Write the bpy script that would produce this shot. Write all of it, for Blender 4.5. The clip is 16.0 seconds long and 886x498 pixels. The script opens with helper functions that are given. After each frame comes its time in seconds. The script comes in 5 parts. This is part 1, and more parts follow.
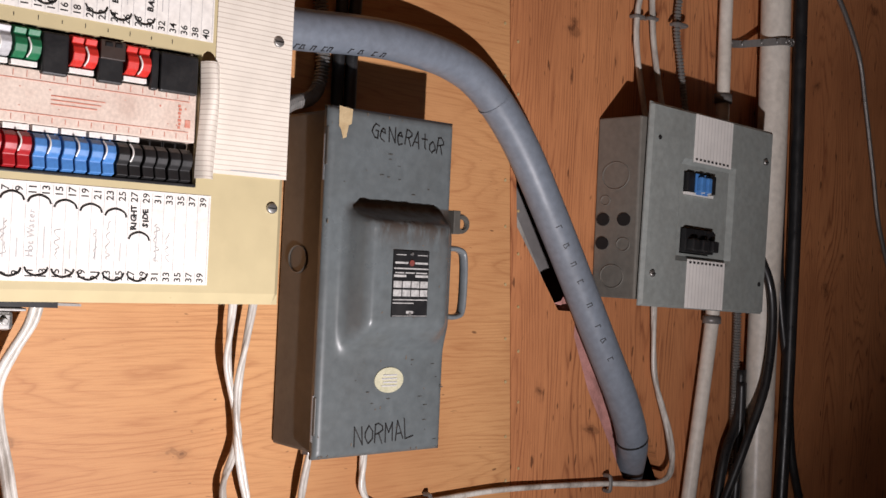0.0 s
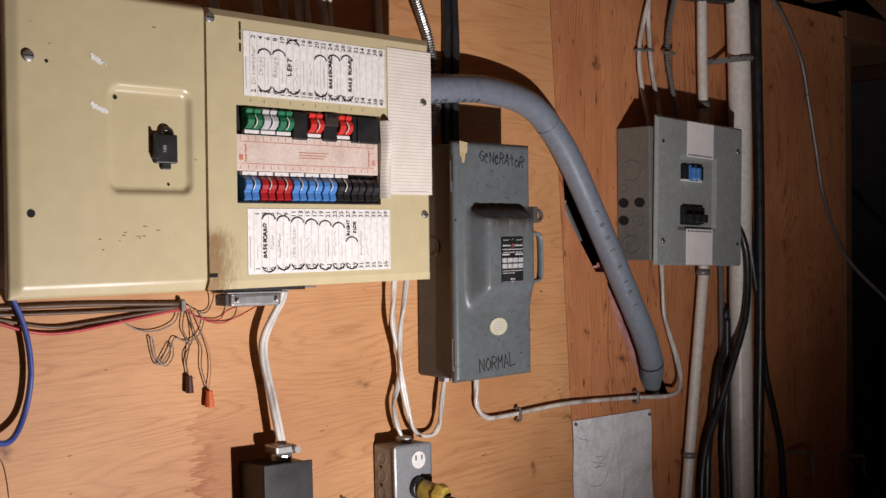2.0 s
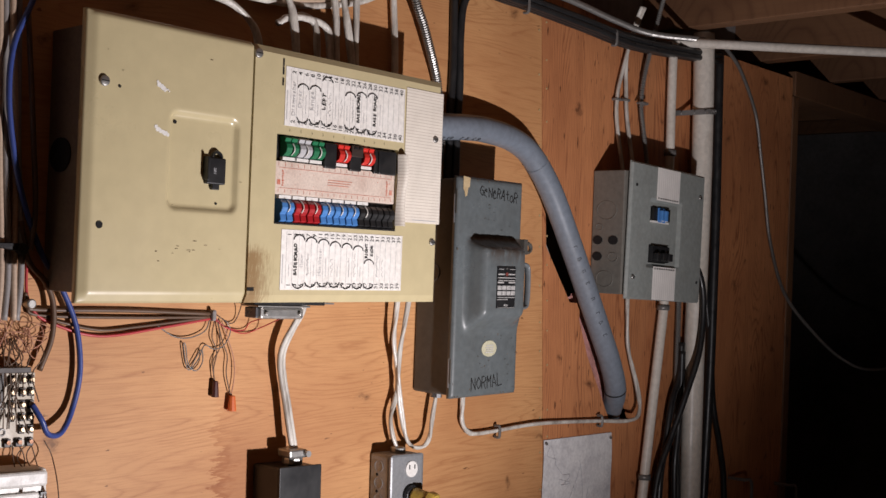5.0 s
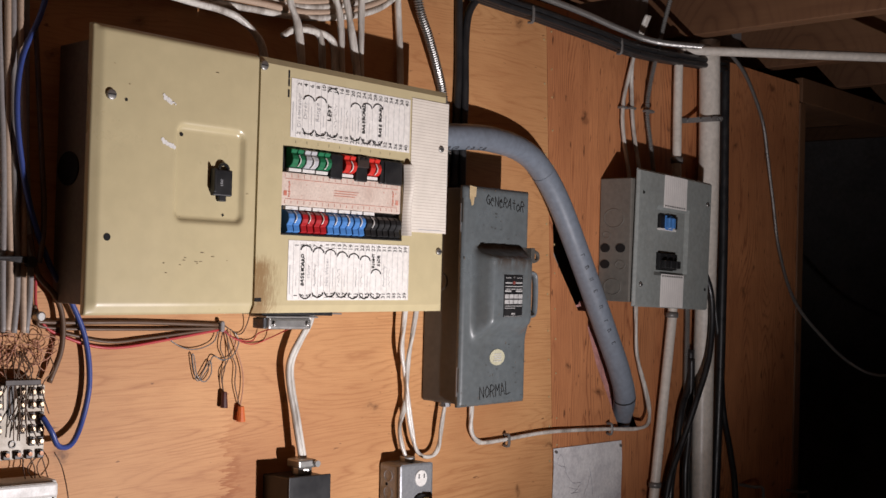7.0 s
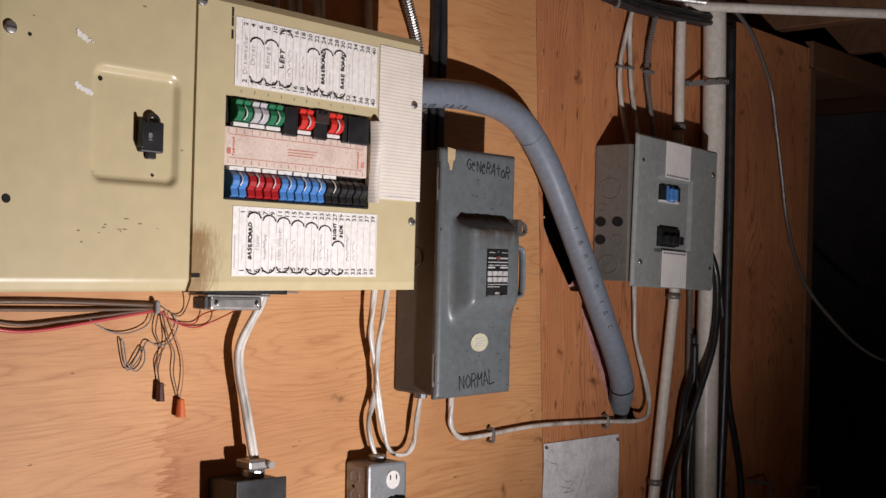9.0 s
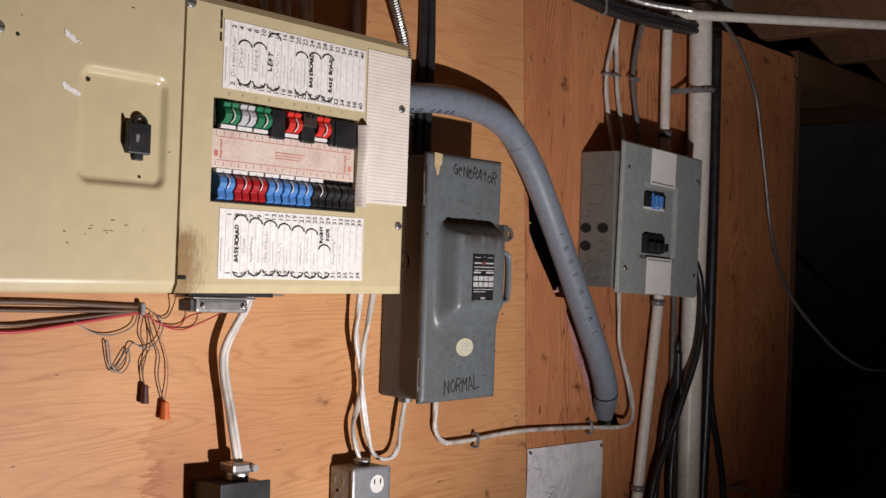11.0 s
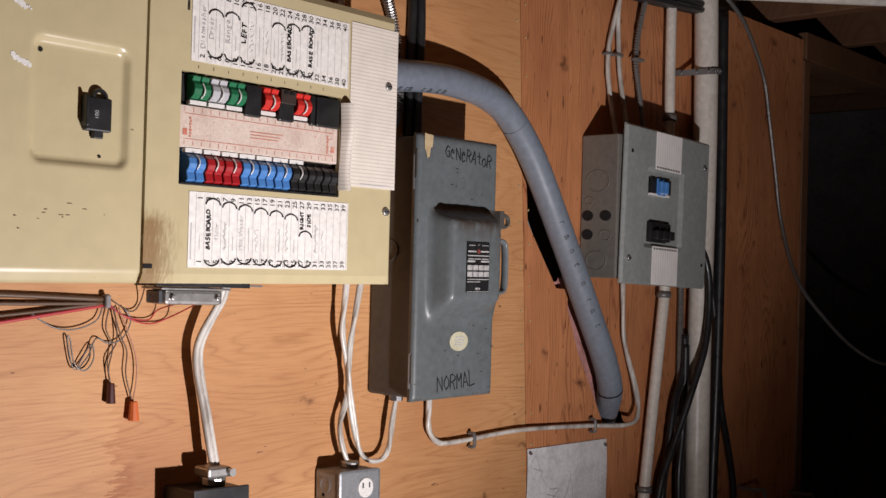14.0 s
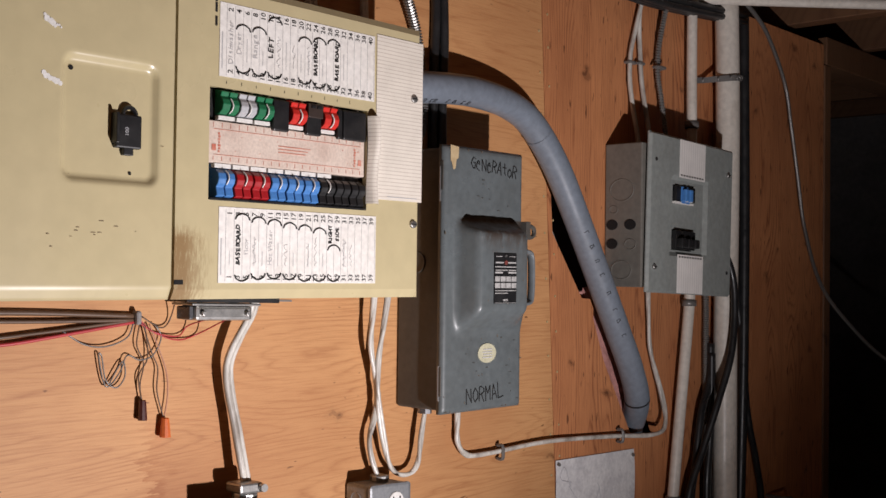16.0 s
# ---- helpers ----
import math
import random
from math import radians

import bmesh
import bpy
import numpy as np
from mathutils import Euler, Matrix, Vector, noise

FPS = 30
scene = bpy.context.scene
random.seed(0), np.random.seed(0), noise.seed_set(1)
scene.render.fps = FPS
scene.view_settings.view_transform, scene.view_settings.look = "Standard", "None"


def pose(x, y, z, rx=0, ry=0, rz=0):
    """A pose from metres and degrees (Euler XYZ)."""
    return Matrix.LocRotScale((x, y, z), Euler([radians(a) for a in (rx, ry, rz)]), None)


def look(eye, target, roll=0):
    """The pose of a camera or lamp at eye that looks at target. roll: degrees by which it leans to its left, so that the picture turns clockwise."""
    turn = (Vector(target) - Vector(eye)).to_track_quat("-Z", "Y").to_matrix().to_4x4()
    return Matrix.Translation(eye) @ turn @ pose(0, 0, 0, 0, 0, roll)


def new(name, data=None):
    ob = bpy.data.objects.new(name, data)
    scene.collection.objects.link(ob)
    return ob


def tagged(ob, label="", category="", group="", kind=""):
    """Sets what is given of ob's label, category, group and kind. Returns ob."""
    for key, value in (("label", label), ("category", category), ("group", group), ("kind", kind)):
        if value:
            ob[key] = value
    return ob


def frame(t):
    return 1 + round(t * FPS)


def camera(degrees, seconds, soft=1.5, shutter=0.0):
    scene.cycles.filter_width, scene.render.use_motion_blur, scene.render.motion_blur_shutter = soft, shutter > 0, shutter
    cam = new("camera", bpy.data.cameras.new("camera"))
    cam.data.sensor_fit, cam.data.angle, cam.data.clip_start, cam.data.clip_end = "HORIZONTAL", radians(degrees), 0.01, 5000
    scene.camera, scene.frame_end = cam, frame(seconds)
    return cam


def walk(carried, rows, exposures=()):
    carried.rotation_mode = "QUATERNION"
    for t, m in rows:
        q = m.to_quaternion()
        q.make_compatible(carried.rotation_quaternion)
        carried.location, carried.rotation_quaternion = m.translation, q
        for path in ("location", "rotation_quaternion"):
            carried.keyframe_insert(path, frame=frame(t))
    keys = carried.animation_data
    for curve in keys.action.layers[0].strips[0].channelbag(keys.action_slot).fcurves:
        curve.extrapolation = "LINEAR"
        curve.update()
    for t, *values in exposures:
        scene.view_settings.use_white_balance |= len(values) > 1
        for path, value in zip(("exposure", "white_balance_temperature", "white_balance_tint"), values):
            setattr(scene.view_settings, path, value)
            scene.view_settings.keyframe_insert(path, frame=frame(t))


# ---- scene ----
cam = camera(43.0, 16.0)
PATH = [
    (0.0, pose(-0.6630, -1.1352, 1.4512, 90.717, -2.619, -41.543)),
    (0.5, pose(-0.7676, -1.1263, 1.4552, 89.472, -1.460, -44.428)),
    (1.0, pose(-0.9144, -1.2683, 1.4550, 89.742, -0.683, -44.943)),
    (1.5, pose(-1.0678, -1.3904, 1.4782, 89.324, -0.541, -42.468)),
    (2.0, pose(-1.2315, -1.4176, 1.4723, 89.165, 0.678, -44.169)),
    (2.5, pose(-1.3665, -1.4189, 1.4616, 88.836, -0.481, -46.079)),
    (3.0, pose(-1.4038, -1.4034, 1.4617, 89.020, -1.297, -47.461)),
    (3.5, pose(-1.4100, -1.4122, 1.4674, 89.356, -1.226, -48.005)),
    (4.0, pose(-1.4201, -1.4190, 1.4693, 89.790, -1.437, -48.051)),
    (4.5, pose(-1.4333, -1.4180, 1.4683, 90.138, -1.917, -48.140)),
    (5.0, pose(-1.4428, -1.4211, 1.4720, 90.541, -2.141, -48.333)),
    (7.5, pose(-1.4429, -1.4321, 1.4663, 91.092, -1.466, -47.673)),
    (8.0, pose(-1.3962, -1.3938, 1.4588, 90.875, -1.406, -47.730)),
    (8.5, pose(-1.2862, -1.3213, 1.4508, 90.676, -1.134, -47.571)),
    (9.0, pose(-1.2440, -1.2920, 1.4479, 90.453, -1.445, -48.095)),
    (11.5, pose(-1.2484, -1.2911, 1.4442, 90.885, -1.827, -49.040)),
    (12.0, pose(-1.2395, -1.2941, 1.4422, 90.995, -1.481, -49.089)),
    (12.5, pose(-1.2377, -1.3019, 1.4431, 90.778, -1.690, -49.104)),
    (13.0, pose(-1.2039, -1.2765, 1.4391, 90.697, -1.679, -48.981)),
    (13.5, pose(-1.1667, -1.2433, 1.4326, 90.709, -1.523, -48.829)),
    (14.0, pose(-1.1502, -1.2296, 1.4305, 90.723, -1.508, -48.742)),
    (14.5, pose(-1.1495, -1.2178, 1.4348, 90.606, -1.287, -48.969)),
    (15.0, pose(-1.1593, -1.2176, 1.4289, 91.033, -1.339, -48.835)),
    (15.5, pose(-1.1609, -1.2095, 1.4302, 91.135, -1.060, -48.526)),
    (16.0, pose(-1.1596, -1.2108, 1.4324, 91.236, -0.712, -48.036)),
]
walk(cam, PATH, ((0.0, 0.30), (0.5, 0.20), (1.0, 0.12), (1.5, 0.05), (2.0, 0.0), (16.0, 0.0)))

# ---- light: a dark basement lit by one work lamp standing low in the room ----
world = bpy.data.worlds.new("world")
world.use_nodes = True
world.node_tree.nodes["Background"].inputs[0].default_value = (0.012, 0.011, 0.011, 1)
world.node_tree.nodes["Background"].inputs[1].default_value = 0.3
scene.world = world
LAMP, AIM = (-0.13, -1.10, 0.84), (-0.37, 0.0, 2.68)
spot = bpy.data.lights.new("work_lamp_light", "SPOT")
spot.energy, spot.color, spot.shadow_soft_size = 88, (0.985, 0.925, 0.955), 0.014
spot.spot_size, spot.spot_blend = radians(165), 1.0
lamp = new("work_lamp_light", spot)
lamp.matrix_world = look(LAMP, AIM)
scene.view_settings.exposure = 0.0


# ---- materials ----
def mat(name, rough=0.5, metal=0.0):
    m = bpy.data.materials.new(name)
    m.use_nodes = True
    b = m.node_tree.nodes["Principled BSDF"]
    b.inputs["Roughness"].default_value, b.inputs["Metallic"].default_value = rough, metal
    return m, m.node_tree, b


def node(nt, kind, **kw):
    n = nt.nodes.new(kind)
    for k, v in kw.items():
        n.inputs[k.replace("_", " ")].default_value = v
    return n


def coords(nt, scale=(1, 1, 1), source="Object"):
    tc, mp = nt.nodes.new("ShaderNodeTexCoord"), nt.nodes.new("ShaderNodeMapping")
    mp.inputs["Scale"].default_value = scale
    nt.links.new(tc.outputs[source], mp.inputs["Vector"])
    return mp.outputs["Vector"]


def ramp(nt, fac, stops):
    r = nt.nodes.new("ShaderNodeValToRGB")
    while len(r.color_ramp.elements) < len(stops):
        r.color_ramp.elements.new(0.5)
    for e, (p, c) in zip(r.color_ramp.elements, stops):
        e.position, e.color = p, (*c, 1) if len(c) == 3 else c
    nt.links.new(fac, r.inputs["Fac"])
    return r.outputs["Color"]


def mixed(nt, fac, a, b, mode="MIX"):
    m = nt.nodes.new("ShaderNodeMix")
    m.data_type, m.blend_type = "RGBA", mode
    for s, v in ((m.inputs[0], fac), (m.inputs[6], a), (m.inputs[7], b)):
        if isinstance(v, (int, float)):
            s.default_value = v
        elif isinstance(v, tuple):
            s.default_value = (*v, 1)
        else:
            nt.links.new(v, s)
    return m.outputs[2]


def bump(nt, b, height, strength, distance):
    n = nt.nodes.new("ShaderNodeBump")
    n.inputs["Strength"].default_value, n.inputs["Distance"].default_value = strength, distance
    nt.links.new(height, n.inputs["Height"])
    nt.links.new(n.outputs["Normal"], b.inputs["Normal"])


def worn(name, colour, dirt, rough=0.45, metal=0.0, scale=14.0, amount=0.35, bumps=0.08, streak=(1, 1, 1), grain=(0.86, 1.06)):
    """Paint, plastic or metal with stains at two scales and a faint relief."""
    m, nt, b = mat(name, rough, metal)
    v = coords(nt, streak)
    big = node(nt, "ShaderNodeTexNoise", Scale=scale, Detail=5.0, Roughness=0.65)
    fine = node(nt, "ShaderNodeTexNoise", Scale=scale * 11, Detail=3.0)
    nt.links.new(v, big.inputs["Vector"]), nt.links.new(v, fine.inputs["Vector"])
    f = ramp(nt, big.outputs["Fac"], [(0.42, (0, 0, 0)), (0.75, (amount,) * 3)])
    c = mixed(nt, f, colour, dirt)
    g = ramp(nt, fine.outputs["Fac"], [(0.3, (grain[0],) * 3), (0.7, (grain[1],) * 3)])
    nt.links.new(mixed(nt, 1.0, c, g, "MULTIPLY"), b.inputs["Base Color"])
    r = ramp(nt, big.outputs["Fac"], [(0.3, (max(rough - 0.1, 0.05),) * 3), (0.7, (min(rough + 0.15, 1),) * 3)])
    nt.links.new(r, b.inputs["Roughness"])
    bump(nt, b, fine.outputs["Fac"], bumps, 0.001)
    return m


def plywood(name, along, light, dark, depth=1.35, rings_across=62.0, checks=0.71):
    """Rotary-cut fir: wandering growth lines stretched along the grain, with knots and small checks."""
    m, nt, b = mat(name, 0.62)
    s = (0.62, 1.0, 5.6) if along == "x" else (5.0, 1.0, 0.55)
    v = coords(nt, s)
    warp = node(nt, "ShaderNodeTexNoise", Scale=1.5, Detail=1.6, Roughness=0.42)
    nt.links.new(v, warp.inputs["Vector"])
    add = nt.nodes.new("ShaderNodeMath")
    add.operation, add.inputs[1].default_value = "MULTIPLY", rings_across
    nt.links.new(warp.outputs["Fac"], add.inputs[0])
    wob = node(nt, "ShaderNodeTexNoise", Scale=16.0, Detail=3.0)
    nt.links.new(v, wob.inputs["Vector"])
    both = nt.nodes.new("ShaderNodeMath")
    both.operation = "MULTIPLY_ADD"
    both.inputs[1].default_value = 1.3
    nt.links.new(wob.outputs["Fac"], both.inputs[0]), nt.links.new(add.outputs[0], both.inputs[2])
    fract = nt.nodes.new("ShaderNodeMath")
    fract.operation = "FRACT"
    nt.links.new(both.outputs[0], fract.inputs[0])
    rings = ramp(nt, fract.outputs[0], [(0.0, (0.28,) * 3), (0.10, (0.08,) * 3), (0.40, (0.0,) * 3), (0.72, (0.13,) * 3), (0.93, (0.56,) * 3), (1.0, (0.28,) * 3)])
    fibre = node(nt, "ShaderNodeTexNoise", Scale=1.0, Detail=4.0, Roughness=0.7)
    nt.links.new(coords(nt, (14, 1, 420) if along == "x" else (420, 1, 14)), fibre.inputs["Vector"])
    tone = node(nt, "ShaderNodeTexNoise", Scale=3.2, Detail=3.0)
    nt.links.new(coords(nt), tone.inputs["Vector"])
    base = mixed(nt, ramp(nt, tone.outputs["Fac"], [(0.35, (0, 0, 0)), (0.7, (1, 1, 1))]), light, tuple(0.48 * a + 0.52 * d for a, d in zip(light, dark)))
    patch = node(nt, "ShaderNodeTexNoise", Scale=5.5, Detail=3.0)
    nt.links.new(v, patch.inputs["Vector"])
    fade = ramp(nt, patch.outputs["Fac"], [(0.36, (0.08 * depth,) * 3), (0.62, (depth,) * 3)])
    c = mixed(nt, mixed(nt, 1.0, rings, fade, "MULTIPLY"), base, dark)
    c = mixed(nt, ramp(nt, fibre.outputs["Fac"], [(0.48, (0, 0, 0)), (0.8, (0.70,) * 3)]), c, dark)
    knots = nt.nodes.new("ShaderNodeTexVoronoi")
    knots.inputs["Scale"].default_value = 4.1
    knots.voronoi_dimensions = "2D"
    flat = coords(nt, (1, 1, 1.3))
    flat.node.inputs["Rotation"].default_value = (radians(90), 0, 0)
    shake = node(nt, "ShaderNodeTexNoise", Scale=26.0, Detail=3.0)
    nt.links.new(flat, shake.inputs["Vector"])
    nt.links.new(mixed(nt, 0.06, flat, shake.outputs["Color"]), knots.inputs["Vector"])
    c = mixed(nt, ramp(nt, knots.outputs["Distance"], [(0.012, (0.75,) * 3), (0.024, (0.35,) * 3), (0.032, (0.5,) * 3), (0.045, (0.14,) * 3), (0.085, (0, 0, 0))]), c, tuple(0.35 * d for d in dark))
    marks = node(nt, "ShaderNodeTexNoise", Scale=1.0, Detail=2.0)
    nt.links.new(coords(nt, (38, 1, 120) if along == "x" else (95, 1, 26)), marks.inputs["Vector"])
    c = mixed(nt, ramp(nt, marks.outputs["Fac"], [(checks, (0, 0, 0)), (checks + 0.05, (0.75,) * 3)]), c, tuple(0.3 * d for d in dark))
    nt.links.new(c, b.inputs["Base Color"])
    bump(nt, b, fibre.outputs["Fac"], 0.25, 0.001)
    return m


def water_stain(m):
    """An old tide mark with a ragged edge low on the sheet."""
    nt = m.node_tree
    b = nt.nodes["Principled BSDF"]
    old = b.inputs["Base Color"].links[0].from_socket
    sep = nt.nodes.new("ShaderNodeSeparateXYZ")
    nt.links.new(coords(nt), sep.inputs[0])
    n = node(nt, "ShaderNodeTexNoise", Scale=1.0, Detail=4.0, Roughness=0.7)
    nt.links.new(coords(nt, (16, 1, 110)), n.inputs["Vector"])
    k = nt.nodes.new("ShaderNodeMath")
    k.operation, k.inputs[1].default_value = "MULTIPLY_ADD", 0.17
    nt.links.new(n.outputs["Fac"], k.inputs[0]), nt.links.new(sep.outputs["X"], k.inputs[2])
    side = ramp(nt, k.outputs[0], [(0.492, (0, 0, 0)), (0.497, (1, 1, 1)), (0.508, (1, 1, 1)), (0.530, (0.45,) * 3), (0.76, (0, 0, 0))])
    up = nt.nodes.new("ShaderNodeMapRange")
    up.inputs["From Min"].default_value, up.inputs["From Max"].default_value = 0.24, 0.10
    nt.links.new(sep.outputs["Z"], up.inputs["Value"])
    f = mixed(nt, 1.0, side, up.outputs["Result"], "MULTIPLY")
    nt.links.new(mixed(nt, f, old, mixed(nt, 1.0, old, (0.68, 0.50, 0.36), "MULTIPLY")), b.inputs["Base Color"])


def ruled(name, paper, ink, pitch, axis):
    """Aged card with fine printed rules."""
    m, nt, b = mat(name, 0.5)
    sep = nt.nodes.new("ShaderNodeSeparateXYZ")
    nt.links.new(coords(nt), sep.inputs[0])
    k = nt.nodes.new("ShaderNodeMath")
    k.operation, k.inputs[1].default_value = "DIVIDE", pitch
    nt.links.new(sep.outputs["XYZ".index(axis)], k.inputs[0])
    fr = nt.nodes.new("ShaderNodeMath")
    fr.operation = "FRACT"
    nt.links.new(k.outputs[0], fr.inputs[0])
    spots = node(nt, "ShaderNodeTexNoise", Scale=30.0, Detail=4.0)
    nt.links.new(coords(nt), spots.inputs["Vector"])
    aged = mixed(nt, ramp(nt, spots.outputs["Fac"], [(0.4, (0, 0, 0)), (0.75, (0.45,) * 3)]), paper, tuple(0.72 * p for p in paper))
    line = ramp(nt, fr.outputs[0], [(0.0, (0.75,) * 3), (0.14, (0.75,) * 3), (0.2, (0, 0, 0))])
    nt.links.new(mixed(nt, line, aged, ink), b.inputs["Base Color"])
    return m


PLY_A = plywood("plywood_flat_grain", "x", (0.62, 0.325, 0.137), (0.33, 0.125, 0.043), 1.0, 40.0, 0.70)
water_stain(PLY_A)
PLY_B = plywood("plywood_upright_grain", "z", (0.62, 0.258, 0.105), (0.21, 0.062, 0.023), 1.5, 46.0, 0.66)
LUMBER = plywood("joist_lumber", "z", (0.20, 0.10, 0.048), (0.10, 0.042, 0.02))
CREAM = worn("cream_enamel", (0.53, 0.45, 0.265), (0.42, 0.32, 0.16), 0.30, scale=4, amount=0.16, bumps=0.03, grain=(0.95, 1.02))
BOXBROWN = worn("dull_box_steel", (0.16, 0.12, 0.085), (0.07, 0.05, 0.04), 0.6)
GREY = worn("blue_grey_enamel", (0.148, 0.165, 0.174), (0.085, 0.085, 0.075), 0.34, scale=9, amount=0.55, bumps=0.05)
# switch box enamel with the dim side's shade mixed in; fittings and scuffs share it
DARKGREY = worn("shaded_grey_brown_enamel", (0.085, 0.080, 0.070), (0.05, 0.043, 0.036), 0.4, scale=9, amount=0.5)
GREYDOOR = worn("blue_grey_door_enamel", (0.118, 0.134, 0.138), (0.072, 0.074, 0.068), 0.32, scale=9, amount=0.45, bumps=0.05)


def grime(m, low, high, side, colour):
    """Brown dust caked in an uneven band over a part of the surface."""
    nt = m.node_tree
    b = nt.nodes["Principled BSDF"]
    old = b.inputs["Base Color"].links[0].from_socket
    sep = nt.nodes.new("ShaderNodeSeparateXYZ")
    nt.links.new(coords(nt), sep.inputs[0])
    n = node(nt, "ShaderNodeTexNoise", Scale=55.0, Detail=5.0, Roughness=0.7)
    nt.links.new(coords(nt, (1, 1, 0.30)), n.inputs["Vector"])
    mr = nt.nodes.new("ShaderNodeMapRange")
    mr.inputs["From Min"].default_value, mr.inputs["From Max"].default_value = low, high
    nt.links.new(sep.outputs["Z"], mr.inputs["Value"])
    band = ramp(nt, mr.outputs["Result"], [(0.0, (0, 0, 0)), (0.45, (0.25,) * 3), (0.72, (1, 1, 1)), (0.97, (0.9,) * 3), (1.0, (0, 0, 0))])
    f = mixed(nt, 1.0, band, ramp(nt, n.outputs["Fac"], [(0.42, (0.12,) * 3), (0.56, (1, 1, 1))]), "MULTIPLY")
    across = nt.nodes.new("ShaderNodeMapRange")
    across.inputs["From Min"].default_value, across.inputs["From Max"].default_value = side, side + 0.025
    nt.links.new(sep.outputs["X"], across.inputs["Value"])
    f = mixed(nt, 1.0, f, across.outputs["Result"], "MULTIPLY")
    nt.links.new(mixed(nt, f, old, colour), b.inputs["Base Color"])


grime(GREYDOOR, 0.008, 0.094, -0.068, (0.060, 0.046, 0.037))
CREAMSTAINED = worn("stained_cream_enamel", (0.53, 0.45, 0.265), (0.42, 0.32, 0.16), 0.30, scale=4, amount=0.16, bumps=0.03, grain=(0.95, 1.02))


def smear(m, x0, x1, z0, z1, colour):
    """A streaky rust smear, strongest along one side, fading across and upwards."""
    nt = m.node_tree
    b = nt.nodes["Principled BSDF"]
    old = b.inputs["Base Color"].links[0].from_socket
    sep = nt.nodes.new("ShaderNodeSeparateXYZ")
    nt.links.new(coords(nt), sep.inputs[0])
    fades = []
    for axis, start, end in (("X", x1, x0), ("Z", z1, z0)):
        mr = nt.nodes.new("ShaderNodeMapRange")
        mr.inputs["From Min"].default_value, mr.inputs["From Max"].default_value = start, end
        nt.links.new(sep.outputs[axis], mr.inputs["Value"])
        fades.append(mr.outputs["Result"])
    n = node(nt, "ShaderNodeTexNoise", Scale=1.0, Detail=5.0, Roughness=0.7)
    nt.links.new(coords(nt, (330, 1, 60)), n.inputs["Vector"])
    area = mixed(nt, 1.0, ramp(nt, fades[0], [(0.0, (0, 0, 0)), (0.9, (1, 1, 1))]), ramp(nt, fades[1], [(0.0, (0, 0, 0)), (0.25, (1, 1, 1))]), "MULTIPLY")
    lift = nt.nodes.new("ShaderNodeMath")
    lift.operation, lift.inputs[1].default_value = "MULTIPLY_ADD", 0.34
    nt.links.new(area, lift.inputs[0]), nt.links.new(n.outputs["Fac"], lift.inputs[2])
    f = mixed(nt, 1.0, area, ramp(nt, lift.outputs[0], [(0.60, (0, 0, 0)), (0.80, (0.85,) * 3)]), "MULTIPLY")
    nt.links.new(mixed(nt, f, old, colour), b.inputs["Base Color"])


smear(CREAMSTAINED, -0.199, -0.140, -0.190, -0.095, (0.23, 0.13, 0.05))
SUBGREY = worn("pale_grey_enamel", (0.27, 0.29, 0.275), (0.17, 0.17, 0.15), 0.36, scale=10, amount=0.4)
# enclosure grey, darkened below the cover's to put side shade into it
SUBSIDE = worn("shaded_box_grey_enamel", (0.165, 0.155, 0.135), (0.10, 0.09, 0.078), 0.45, scale=10, amount=0.4)
DARKSTEEL = worn("dull_dark_steel", (0.20, 0.20, 0.21), (0.08, 0.08, 0.08), 0.25, 0.7, scale=30, amount=0.7)
GALV = worn("galvanised_steel", (0.33, 0.34, 0.35), (0.19, 0.19, 0.195), 0.5, 0.5, scale=22, amount=0.6)
CHROME = worn("plated_steel", (0.46, 0.45, 0.43), (0.20, 0.19, 0.175), 0.36, 0.85, scale=40, amount=0.6)
ARMOUR = worn("armoured_cable_steel", (0.30, 0.29, 0.275), (0.10, 0.092, 0.086), 0.34, 0.6, scale=60)
BLACK = worn("black_plastic", (0.012, 0.012, 0.013), (0.03, 0.028, 0.026), 0.38, scale=25)
BLACKBOX = worn("black_enamel", (0.011, 0.011, 0.012), (0.026, 0.024, 0.022), 0.42, scale=12)
VOID = worn("unlit_inside", (0.006, 0.005, 0.005), (0.01, 0.008, 0.007), 0.9)
BROWNPL = worn("dark_brown_plastic", (0.045, 0.030, 0.024), (0.03, 0.02, 0.02), 0.4)
REDPL = worn("red_plastic", (0.60, 0.028, 0.02), (0.32, 0.02, 0.015), 0.32, scale=30)
DARKRED = worn("deep_red_plastic", (0.40, 0.015, 0.02), (0.2, 0.01, 0.01), 0.32, scale=30)
GREENPL = worn("green_plastic", (0.012, 0.16, 0.065), (0.01, 0.08, 0.035), 0.32, scale=30)
BLUEPL = worn("blue_plastic", (0.075, 0.23, 0.55), (0.04, 0.12, 0.3), 0.32, scale=30)
SILVERPL = worn("grey_plastic", (0.46, 0.46, 0.47), (0.3, 0.3, 0.3), 0.35, scale=30)
WHITEPL = worn("white_plastic", (0.80, 0.78, 0.74), (0.55, 0.5, 0.44), 0.4, scale=30)
WHITECABLE = worn("white_cable_jacket", (0.70, 0.665, 0.60), (0.20, 0.16, 0.125), 0.30, scale=42, amount=0.95, streak=(1, 1, 0.22), bumps=0.3)
BLACKCABLE = worn("black_cable_jacket", (0.016, 0.016, 0.017), (0.04, 0.038, 0.036), 0.34, scale=30)
BLUECABLE = worn("blue_cable_jacket", (0.045, 0.075, 0.27), (0.03, 0.045, 0.16), 0.35, scale=30)
BROWNCABLE = worn("brown_cable_jacket", (0.13, 0.075, 0.045), (0.07, 0.04, 0.025), 0.45, scale=30)
